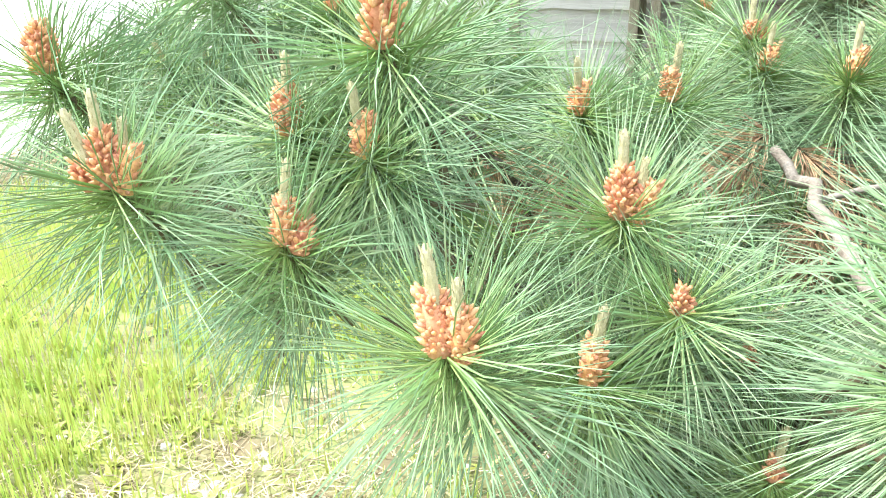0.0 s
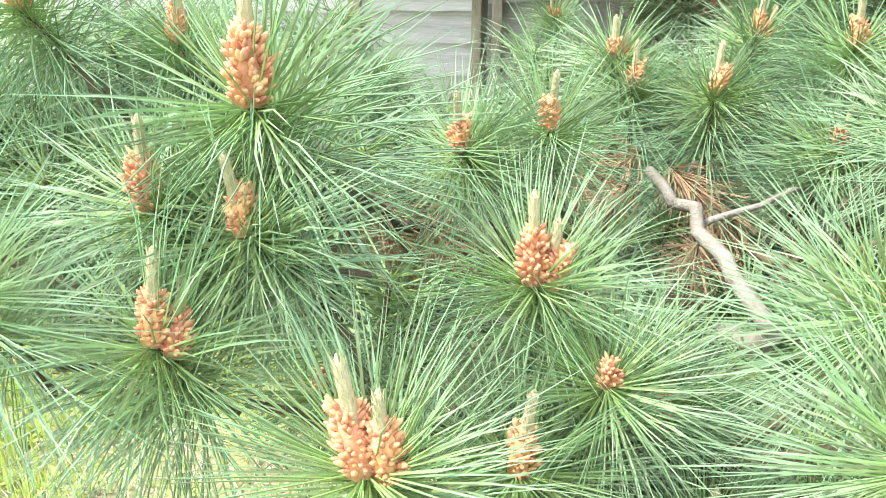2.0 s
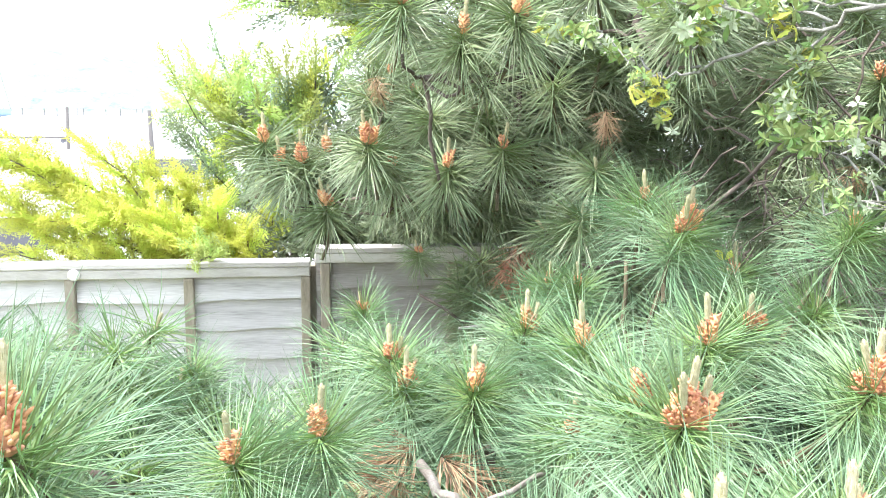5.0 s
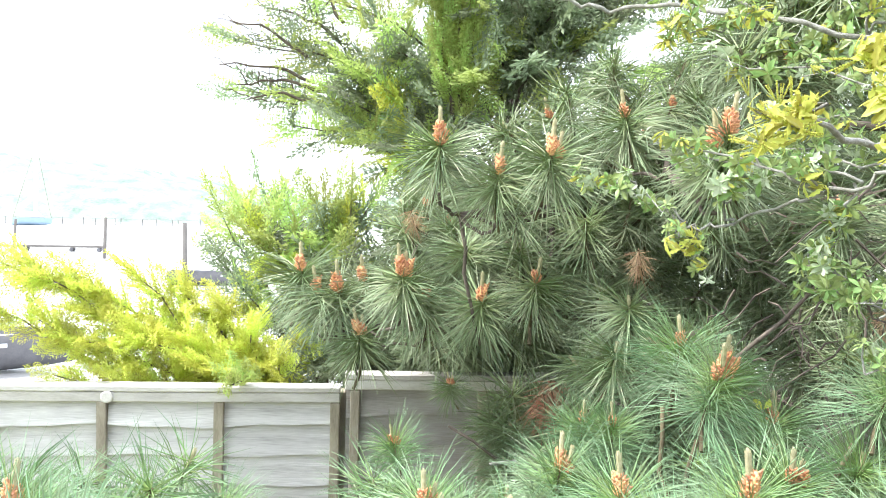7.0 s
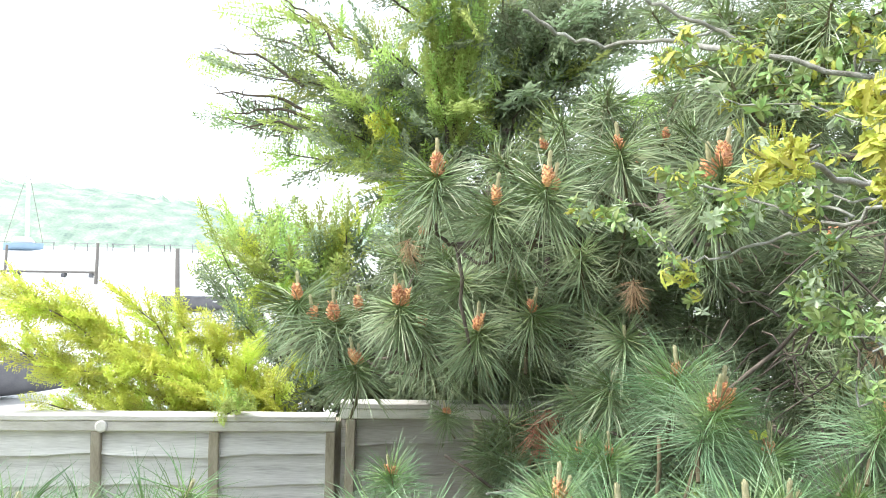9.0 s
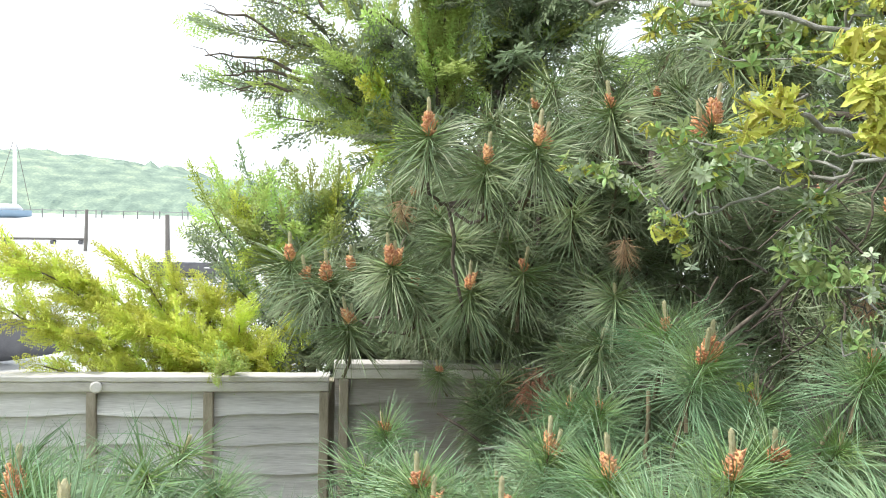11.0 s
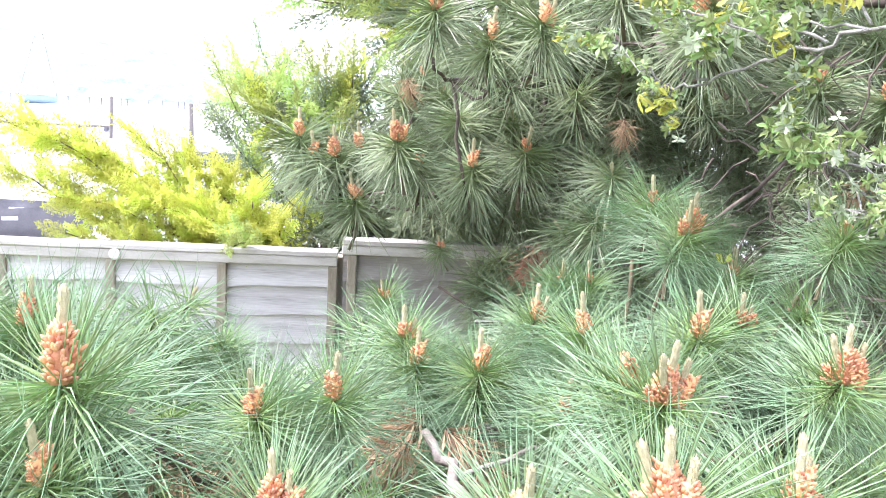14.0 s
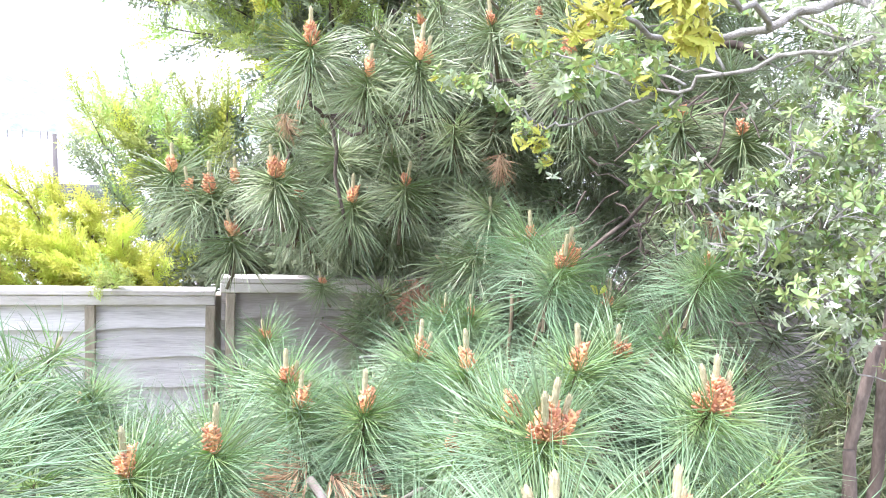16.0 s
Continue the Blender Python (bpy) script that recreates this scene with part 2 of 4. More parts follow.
def rand_dir(r=rng):
    while True:
        v = Vector((r.uniform(-1, 1), r.uniform(-1, 1), r.uniform(-1, 1)))
        if 0.05 < v.length < 1:
            return v.normalized()


def bent(a, b, sag=0.0, wob=0.02, n=6, r=rng):
    """Points from a to b with a bow and a little wander."""
    a, b = Vector(a), Vector(b)
    pts = []
    for k in range(n + 1):
        s = k / n
        p = a.lerp(b, s) + Vector((0, 0, sag * 4 * s * (1 - s)))
        if 0 < k < n:
            p += Vector((r.uniform(-wob, wob), r.uniform(-wob, wob), r.uniform(-wob, wob)))
        pts.append(p)
    return pts


def taper(a, b, n):
    return [a + (b - a) * k / (n - 1) for k in range(n)]


def turn_to(axis, spin=0.0):
    """Turns z onto axis, after a spin about z."""
    q = Vector((0, 0, 1)).rotation_difference(Vector(axis).normalized())
    return q.to_matrix().to_4x4() @ Matrix.Rotation(spin, 4, "Z")


# ---- ground and distance ----
def build_ground():
    xs = [-2500, -900, -300, -100, -40, -15] + [-8 + k * 0.5 for k in range(33)] + [12, 20, 40, 100, 300, 900, 2500]
    ys = [-2500, -600, -100, -20, -6] + [-3 + k * 0.5 for k in range(27)] + [12, 16, 24, 40, 80, 160, 400, 1000, 3000]
    verts, faces = [], []
    for y in ys:
        for x in xs:
            z = 0.03 * noise.noise((x * 0.7, y * 0.7, 0)) if abs(x) < 12 and -4 < y < 5 else 0.0
            z -= 0.8 * min(max((y - 4.5) / 1.5, 0), 1)
            verts.append((x, y, z))
    w = len(xs)
    for j in range(len(ys) - 1):
        for i in range(w - 1):
            a = j * w + i
            faces.append((a, a + 1, a + 1 + w, a + w))
    me = bpy.data.meshes.new("ground")
    me.from_pydata(verts, [], faces)
    me.materials.append(ground_material())
    tagged(new("ground", me), "rough turf and soil running out to pale wet tidal mud", "ground", kind="structure")


build_ground()


def build_hills():
    verts, faces = [], []
    n, rows = 260, 9
    for i in range(n + 1):
        x = -330 + 900 * i / n
        top = min(40, max(14, 21 - 0.11 * (x + 10))) + 5 * noise.noise((x * 0.012, 1.7, 0)) + 3.5 * noise.noise((x * 0.05, 4.1, 0))
        for j in range(rows + 1):
            s = j / rows
            bump = 2.6 * noise.noise((x * 0.16, s * 9, 3)) + 1.6 * noise.noise((x * 0.5, s * 21, 8))
            verts.append((x, 290 + 110 * s + bump * 2, -0.9 + top * math.sin(s * math.pi / 2) + bump * (0.2 + s)))
    w = rows + 1
    for i in range(n):
        for j in range(rows):
            a = i * w + j
            faces.append((a, a + w, a + w + 1, a + 1))
    me = bpy.data.meshes.new("wooded_hill")
    me.from_pydata(verts, [], faces)
    me.materials.append(WOODS)
    tagged(new("backdrop_hill", me), "low wooded hillside across the tidal creek", "hill", kind="structure")


build_hills()


def pile(x, y, height, lean=0.0, radius=0.09):
    g = Geo()
    g.tube([Vector((0, 0, -0.3)), Vector((lean, 0, height * 0.5)), Vector((lean * 1.5, 0, height))], [radius, radius * 0.95, radius * 0.8], 8)
    ob = new("mooring_post", g.mesh("mooring_post", IRON))
    ob.matrix_basis = pose(x, y, -0.8)
    return tagged(ob, "dark weathered timber mooring post standing in mud", "mooring post", "posts in the creek")


pile(-3.3, 54, 2.5, 0.05, 0.11)
pile(0.95, 34, 2.45, -0.04, 0.10)
pile(-9.5, 62, 2.2, 0.1, 0.1)


def build_jetty():
    ob = thing("jetty", "long low timber jetty on posts across the creek", "jetty", m=pose(-10, 205, -0.8))
    for k in range(34):
        g = Geo()
        g.tube([Vector((0, 0, -0.3)), Vector((0, 0, 1.7 + rng.uniform(-0.2, 0.9) * rng.random()))], [0.13, 0.12], 6)
        part("post", g.mesh("post", JETTY), ob, pose(-40 + k * 3.2 + rng.uniform(-1.2, 1.2), rng.uniform(-1, 1), 0))
    g = Geo()
    g.box((-42, -0.8, 1.55), (70, 0.8, 1.68))
    part("deck", g.mesh("deck", JETTY), ob)


build_jetty()


def hull(g, length, beam, depth, n=10):
    """An open boat hull: rounded sections that narrow to the bow."""
    rows = []
    for k in range(n + 1):
        s = k / n
        w = beam / 2 * (1 - max(0, s - 0.45) ** 2 * 3.2) * (0.8 + 0.2 * min(s * 4, 1))
        w = max(w, 0.02)
        keel = depth * 0.35 * max(0, s - 0.6) ** 2 * 4
        row = []
        for j in range(9):
            a = math.pi * j / 8
            row.append(len(g.v))
            g.v.append((length * (s - 0.5), -w * math.cos(a), depth - (depth - keel) * math.sin(a) ** 0.7))
        rows.append(row)
    for a, b in zip(rows, rows[1:]):
        for j in range(8):
            g.f.append((a[j], b[j], b[j + 1], a[j + 1]))
    g.f.append(tuple(rows[0]))


def build_yacht():
    ob = thing("sailing_yacht", "white-masted sailing yacht with a blue hull aground on mud", "yacht", m=pose(-25.2, 186, -0.8, 0, 0, 20))
    g = Geo()
    hull(g, 7.5, 2.6, 1.5)
    part("hull", g.mesh("hull", HULL_BLUE, True), ob)
    g = Geo()
    g.tube([Vector((-2, 0, 1.5)), Vector((-1.8, 0, 2.1)), Vector((1.2, 0, 2.0)), Vector((2, 0, 1.5))], [0.3, 0.8, 0.7, 0.3], 8)
    part("cabin", g.mesh("cabin", HULL_WHITE, True), ob)
    g = Geo()
    g.tube([Vector((0.6, 0, 1.3)), Vector((0.6, 0, 17.5))], [0.42, 0.36], 8)
    part("mast", g.mesh("mast", HULL_WHITE), ob)
    for x in (3.6, -3.6):
        g = Geo()
        g.tube([Vector((x, 0, 1.5)), Vector((0.6, 0, 16.5))], [0.06, 0.06], 4)
        part("stay", g.mesh("stay", IRON), ob)


build_yacht()


def build_dinghy(x, y, rz, length, mat, label):
    ob = thing("dinghy", label, "dinghy", "boats on the mud", pose(x, y, -0.8, 0, 0, rz))
    g = Geo()
    hull(g, length, length * 0.38, length * 0.17)
    part("hull", g.mesh("hull", mat, True), ob)
    for s in (-0.15, 0.18):
        g = Geo()
        g.box((length * s - 0.12, -length * 0.16, length * 0.12), (length * s + 0.12, length * 0.16, length * 0.135))
        part("thwart", g.mesh("thwart", HULL_WHITE), ob)


build_dinghy(-3.2, 15.7, 4, 4.0, HULL_DARK, "dark grey inflatable dinghy lying on the mud")
build_dinghy(1.9, 34, -12, 3.2, HULL_DARK, "dark dinghy lying on pale mud")
build_dinghy(2.4, 24, 15, 3.0, HULL_WHITE, "white dinghy lying on the mud beside the creek")

def build_pontoon():
    ob = thing("pontoon", "low dark floating pontoon moored in the creek", "pontoon", m=pose(-7.0, 64, -0.8, 0, 0, -3))
    g = Geo()
    g.box((-6, -0.6, 0.28), (3.2, 0.6, 0.42))
    part("deck", g.mesh("deck", IRON), ob)
    for x in (-5, -2, 1, 2.8):
        g = Geo()
        g.tube([Vector((x, -0.6, 0.14)), Vector((x, 0.6, 0.14))], [0.14, 0.14], 10)
        part("float", g.mesh("float", HULL_DARK), ob)


build_pontoon()

# ---- fence ----
FENCE = pose(0.851, 3.586, 0, 0, 0, -13.4)


def board_mesh(length, height, seed, mat):
    """A waney-edged board: wavy lower edge, a slight cup, 9 mm thick and leaning out at its foot."""
    r = random.Random(seed)
    g = Geo()
    n = 22
    ph, amp = r.uniform(0, 9), r.uniform(0.004, 0.009)
    for k in range(n + 1):
        x = length * k / n
        wave = amp * math.sin(x * 7 + ph) + 0.5 * amp * math.sin(x * 19 + ph * 2) + r.uniform(-0.001, 0.001)
        bow = 0.003 * math.sin(x * 4 + ph)
        for y, z in ((bow, height), (bow - 0.033, wave), (bow - 0.013, wave - 0.001), (bow + 0.012, height)):
            g.v.append((x, y, z))
    for k in range(n):
        a = 4 * k
        for j in range(4):
            m = (j + 1) % 4
            g.f.append((a + j, a + m, a + 4 + m, a + 4 + j))
    g.f += [(3, 2, 1, 0), (4 * n, 4 * n + 1, 4 * n + 2, 4 * n + 3)]
    return g.mesh("board", mat)


def beam_mesh(name, lo, hi, mat, wear=0.002, seed=0):
    """A sawn timber with chamfered, slightly uneven edges."""
    bm = bmesh.new()
    bmesh.ops.create_cube(bm, size=1)
    size = [hi[k] - lo[k] for k in range(3)]
    for v in bm.verts:
        v.co = Vector(lo[k] + (v.co[k] + 0.5) * size[k] for k in range(3))
    bmesh.ops.bevel(bm, geom=bm.edges[:], offset=min(0.004, min(size) * 0.2), segments=1, affect="EDGES")
    long = max(range(3), key=lambda k: size[k])
    cuts = [e for e in bm.edges if abs(e.verts[0].co[long] - e.verts[1].co[long]) > size[long] * 0.8]
    bmesh.ops.subdivide_edges(bm, edges=cuts, cuts=10)
    for v in bm.verts:
        v.co += Vector((noise.noise(v.co * 5 + Vector((seed, 0, 0))), noise.noise(v.co * 5 + Vector((0, seed, 4))), noise.noise(v.co * 5 + Vector((9, 0, seed))))) * wear
    me = bpy.data.meshes.new(name)
    bm.to_mesh(me)
    bm.free()
    me.materials.append(mat)
    return me


fence = thing("fence", "weathered grey timber lap fence between garden and creek", "fence", m=FENCE)


def fence_panel(x0, x1, top, battens, boards, pitch, label, mat):
    """A lapped panel in the fence's own frame: boards, face battens, rails and a capping."""
    g = Geo()
    g.box((0.0, 0.018, 0.05), (x1 - x0, 0.034, top - 0.04))
    ob = part("fence_panel", g.mesh("fence_panel", WOOD_FRAME), fence, Matrix.Translation((x0, 0, 0)), label)
    w = x1 - x0
    z = top - 0.070 - pitch + 0.02
    for k in range(boards):
        part("board", board_mesh(w - 0.01, pitch + 0.03, int(x0 * 50) + k * 3 + int(top * 100), mat), ob, pose(0.005, 0.004 * (k % 2), z, 0, 0, 0))
        z -= pitch
        if z < 0.02:
            break
    for k, b in enumerate(battens):
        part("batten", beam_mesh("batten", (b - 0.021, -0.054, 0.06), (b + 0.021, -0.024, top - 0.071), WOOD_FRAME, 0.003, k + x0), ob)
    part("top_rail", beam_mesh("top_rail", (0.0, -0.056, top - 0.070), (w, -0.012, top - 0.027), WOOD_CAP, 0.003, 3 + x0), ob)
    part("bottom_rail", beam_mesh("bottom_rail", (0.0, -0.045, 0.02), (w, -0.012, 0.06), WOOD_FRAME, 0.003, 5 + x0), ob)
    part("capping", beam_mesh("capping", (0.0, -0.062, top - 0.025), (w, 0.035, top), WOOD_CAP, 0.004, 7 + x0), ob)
    return ob


fence_panel(-1.92, 0.0, 1.198, (0.022, 0.44, 0.91, 1.40, 1.90), 9, 0.129, "weathered grey waney-lap timber fence panel with face battens", WOOD)
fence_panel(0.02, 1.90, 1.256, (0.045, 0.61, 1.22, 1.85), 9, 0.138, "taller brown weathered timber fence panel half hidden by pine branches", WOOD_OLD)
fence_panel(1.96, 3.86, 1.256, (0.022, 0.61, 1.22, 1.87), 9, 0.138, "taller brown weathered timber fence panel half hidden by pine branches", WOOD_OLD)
for x, top in ((0.01, 1.16), (-1.95, 1.15), (1.93, 1.22)):
    part("fence_post", beam_mesh("fence_post", (-0.045, 0.036, -0.3), (0.045, 0.115, top), WOOD_FRAME, 0.003, x), fence, Matrix.Translation((x, 0, 0)))


g = Geo()
g.tube([Vector((0, 0, 0)), Vector((0, -0.008, 0)), Vector((0, -0.012, 0))], [0.026, 0.026, 0.020], 20)
part("rail_disc", g.mesh("rail_disc", STONE), fence, pose(-0.985, -0.056, 1.150), "round pale disc fixed on the top rail")


# ---- pine shoots ----
def needle_mesh(name, count, length, mat, seed, stem=0.10, low=30, high=140, thick=0.0011):
    """A brush of long needles round an upright shoot tip at the origin; the stem runs down from it."""
    r = random.Random(seed)
    g = Geo()
    for k in range(count):
        s = r.random() ** 1.3
        base = Vector((0, 0, -stem * s))
        open_angle = radians(low + (high - low) * (0.25 * s + 0.75 * r.random() ** 1.1))
        a = r.uniform(0, 2 * math.pi)
        d = Vector((math.sin(open_angle) * math.cos(a), math.sin(open_angle) * math.sin(a), math.cos(open_angle)))
        ln = length * r.uniform(0.72, 1.12)
        drop = ln * r.uniform(0.03, 0.24)
        side = d.orthogonal().normalized() * (ln * r.uniform(-0.05, 0.05))
        pts = [base, base + d * (ln * 0.55) + side - Vector((0, 0, drop * 0.3)), base + d * ln - Vector((0, 0, drop))]
        g.tube(pts, [thick * 0.9, thick, 0], 3, cap=False)
    return g.mesh(name, mat)


def pollen_mesh(seed, height, radius, count):
    """An uneven cluster of finger-shaped pollen cones crowded round a bent shoot."""
    r = random.Random(seed)
    g = Geo()
    bend = Vector((r.uniform(-1, 1), r.uniform(-1, 1), 0)) * radius * 0.5
    full = r.uniform(0, 6.28)
    for k in range(count):
        s = (k + 0.5) / count
        a = k * 2.39996 + r.uniform(-0.45, 0.45)
        lop = 1 + 0.25 * math.cos(a - full)
        swell = radius * (0.55 + 0.6 * math.sin(math.pi * min(1, s * 0.8 + 0.2))) * r.uniform(0.75, 1.15) * lop
        out = Vector((math.cos(a), math.sin(a), r.uniform(0.1, 0.6) + 0.9 * s))
        c = bend * (s * s * 2) + Vector((math.cos(a) * swell * 0.75, math.sin(a) * swell * 0.75, height * s + r.uniform(-0.003, 0.003)))
        g.bead(c, out, r.uniform(0.011, 0.017), r.uniform(0.0022, 0.0034), 5)
    g.tube([Vector((0, 0, -0.004)), bend * 0.5 + Vector((0, 0, height * 0.5)), bend * 2 + Vector((0, 0, height))], [radius * 0.7, radius * 0.75, radius * 0.4], 7)
    return g.mesh("pollen_spike", POLLEN, True)


def candle_mesh(seed, height, radius):
    """A scaly pale new shoot."""
    r = random.Random(seed)
    g = Geo()
    g.tube([Vector((0, 0, -0.01)), Vector((0, 0, height * 0.3)), Vector((0, 0, height * 0.85)), Vector((0, 0, height))], [radius, radius, radius * 0.85, radius * 0.3], 7)
    for k in range(34):
        s = k / 34
        a = k * 2.39996
        p = Vector((math.cos(a) * radius * 0.8, math.sin(a) * radius * 0.8, height * s * 0.93))
        g.tube([p, p + Vector((math.cos(a) * 0.0016, math.sin(a) * 0.0016, 0.007))], [0.0014, 0], 3, cap=False)
    return g.mesh("candle", CANDLE)


def stem_mesh(length, bend, seed):
    r = random.Random(seed)
    g = Geo()
    pts = [Vector((0, 0, 0.0)), Vector((0.0, 0, -length * 0.4)), Vector((bend * 0.35, 0, -length * 0.75)), Vector((bend, 0, -length))]
    g.tube(pts, [0.0045, 0.005, 0.0055, 0.006], 6)
    for k in range(26):
        s = r.random()
        a = r.uniform(0, 6.28)
        p = Vector((0, 0, -length * 0.6 * s))
        g.tube([p, p + Vector((math.cos(a) * 0.009, math.sin(a) * 0.009, 0.008))], [0.002, 0], 3, cap=False)
    return g.mesh("stem", TWIG)


NEAR = [needle_mesh("needle_tuft", 400, 0.195, NEEDLE, 10 + k, thick=0.00095) for k in range(6)]
FAR = [needle_mesh("needle_tuft", 250, 0.185, NEEDLE_DARK, 30 + k, stem=0.07, low=45, high=158, thick=0.0016) for k in range(5)]
INNER = [needle_mesh("needle_tuft", 170, 0.19, NEEDLE, 40 + k, stem=0.16, thick=0.0013) for k in range(4)]
FAR_INNER = [needle_mesh("needle_tuft", 120, 0.19, NEEDLE_DARK, 45 + k, stem=0.14, low=30, high=150, thick=0.0018) for k in range(4)]
DEAD = [needle_mesh("dead_tuft", 130, 0.10, NEEDLE_DEAD, 50 + k, low=100, high=172) for k in range(2)]
RED = [needle_mesh("dead_tuft", 130, 0.13, NEEDLE_RED, 55, low=110, high=172)]
CONES_BIG = [pollen_mesh(60 + k, 0.058, 0.0195, 150) for k in range(5)]
CONES_MID = [pollen_mesh(70 + k, 0.048, 0.0155, 96) for k in range(5)]
CONES_SMALL = [pollen_mesh(80 + k, 0.031, 0.0125, 56) for k in range(4)]
CANDLES = [candle_mesh(90, 0.048, 0.0060), candle_mesh(91, 0.034, 0.0050)]
STEMS = [stem_mesh(0.17, 0.03, 95), stem_mesh(0.17, 0.06, 96)]


def shoot(tree, at, foliage, cones=None, candles=1, lean=None, size=1.0, r=rng, sweep=None):
    """One shoot, its cone foot at the given place. The stem and needles lean along sweep, cones and candles stand nearly upright."""
    axis = Vector((0, 0, 1)) + (Vector(lean) if lean else Vector((r.uniform(-0.16, 0.16), r.uniform(-0.16, 0.16), 0)))
    whole = axis + (Vector(sweep) if sweep else Vector((0, 0, 0)))
    turned = turn_to(whole, r.uniform(0, 6.28))
    ob = part("shoot", r.choice(STEMS), tree, Matrix.Translation(at) @ turned @ Matrix.Scale(size, 4))
    part("needle_tuft", r.choice(foliage), ob)
    up = turned.inverted() @ turn_to(axis, r.uniform(-0.5, 0.5))
    top = 0.0
    if cones:
        mesh = r.choice(cones)
        top = 0.056 if cones is CONES_BIG else 0.046 if cones is CONES_MID else 0.030
        part("pollen_spike", mesh, ob, up @ pose(0, 0, 0.004))
        if candles > 1:
            part("pollen_spike", r.choice(CONES_MID if cones is CONES_BIG else CONES_SMALL), ob, up @ pose(0.019, -0.004, -0.002, 0, 6, 0))
        if candles > 2:
            part("pollen_spike", r.choice(CONES_SMALL), ob, up @ pose(-0.019, 0.004, 0.0, 0, -10, 0))
    for k in range(candles):
        off = (0, 0.022, 0.018)[k]
        a = r.uniform(-0.3, 0.3) + (math.pi if k == 2 else 0)
        part("candle", CANDLES[k % 2 if cones else 1], ob, up @ pose(off * math.cos(a), off * math.sin(a), top - (0.0 if k == 0 else 0.016)) @ turn_to((math.cos(a) * 0.12 * k, math.sin(a) * 0.12 * k, 1)))
    return ob


def limb(tree, a, b, ra, rb, sag=0.0, mat=None, wob=0.02, name="branch", n=7):
    g = Geo()
    g.tube(bent(a, b, sag, wob, n), taper(ra, rb, n + 1), 8)
    return part(name, g.mesh(name, mat or BARK, True), tree)


young = thing("pine_tree", "young pine with long needles and orange pollen cones", "pine tree", "pines")
B, M, S_ = CONES_BIG, CONES_MID, CONES_SMALL
# cone foot, cone size, candles
NEAR_SHOOTS = [
    (0.05, 0.67, 1.285, B, 2), (0.28, 0.75, 1.275, S_, 0), (0.19, 0.72, 1.215, M, 1), (-0.12, 0.84, 1.31, M, 2), (-0.035, 0.90, 1.385, M, 1),
    (-0.125, 0.965, 1.39, B, 1), (-0.30, 0.86, 1.37, B, 3), (-0.44, 1.06, 1.44, B, 0), (-0.02, 0.98, 1.485, B, 1), (0.235, 0.845, 1.335, B, 2),
    (0.51, 0.69, 1.365, M, 1), (0.44, 0.54, 1.34, B, 1), (0.63, 0.59, 1.42, B, 3), (-0.14, 1.51, 1.42, B, 1)]
NEAR_SHOOTS += [
    (-0.34, 1.46, 1.49, B, 0), (0.39, 0.72, 1.09, S_, 1), (0.40, 0.85, 1.14, S_, 0), (0.03, 1.13, 1.02, S_, 0), (-0.28, 1.51, 1.27, S_, 1), (-0.14, 1.50, 1.38, None, 1)]
MID_SHOOTS = [
    (0.25, 1.25, 1.32, M, 1), (0.40, 1.31, 1.32, M, 1), (0.62, 1.52, 1.31, M, 2), (0.61, 1.59, 1.35, S_, 2), (0.73, 1.43, 1.32, M, 1),
    (0.95, 1.39, 1.40, M, 1), (0.88, 1.10, 1.39, M, 0), (0.87, 0.96, 1.41, B, 3), (0.84, 1.23, 1.29, S_, 1), (1.13, 1.24, 1.43, M, 1)]
MID_SHOOTS += [
    (1.26, 1.28, 1.44, S_, 2), (1.145, 0.88, 1.455, B, 3), (1.28, 1.53, 1.60, B, 3), (1.27, 1.67, 1.65, S_, 1), (1.39, 1.49, 1.50, S_, 1), (1.05, 1.85, 1.31, M, 2),
    (1.30, 2.02, 1.37, S_, 1), (1.25, 2.10, 1.36, S_, 1), (1.40, 1.25, 1.47, None, 1), (1.46, 1.23, 1.64, S_, 0)]
MID_SHOOTS += [(0.88, 0.67, 1.37, M, 2), (0.79, 2.48, 1.23, S_, 2), (0.89, 1.33, 1.25, S_, 1), (0.25, 2.24, 1.16, None, 3), (-0.14, 1.47, 1.30, None, 1)]
TRUNK = Vector((0.80, 1.62, 0))
limb(young, TRUNK - Vector((0, 0, 0.1)), TRUNK + Vector((0.03, -0.02, 1.12)), 0.055, 0.03, 0, BARK, 0.015, "trunk")
HUBS = [Vector(v) for v in ((-0.1, 1.15, 1.15), (0.15, 0.95, 1.08), (0.42, 0.82, 1.08), (0.4, 1.35, 1.08), (0.75, 1.15, 1.12), (1.1, 1.2, 1.2), (1.2, 1.6, 1.2), (0.85, 2.05, 1.05), (-0.15, 1.5, 1.1))]
for h in HUBS:
    limb(young, TRUNK + Vector((0, 0, rng.uniform(0.6, 1.0))), h, 0.02, 0.010, -0.05, BARK, 0.02)
for x, y, z, cones, candles in NEAR_SHOOTS + MID_SHOOTS:
    grown = 1.22 if (x, y) == (-0.02, 0.98) else rng.uniform(0.9, 1.08)
    out = Vector((x - 0.8, y - 1.6, 0))
    out = out.normalized() * min(0.75, out.length * 0.8)
    shoot(young, (x, y, z), NEAR, cones, candles, size=grown * (1.0 if cones is not S_ else 0.9), sweep=out)
    foot = Vector((x, y, z)) - (Vector((0, 0, 1)) + out).normalized() * 0.15
    h = min(HUBS, key=lambda q: (q - foot).length)
    limb(young, h, foot, 0.007, 0.005, -0.02, TWIG, 0.012, "twig", 5)
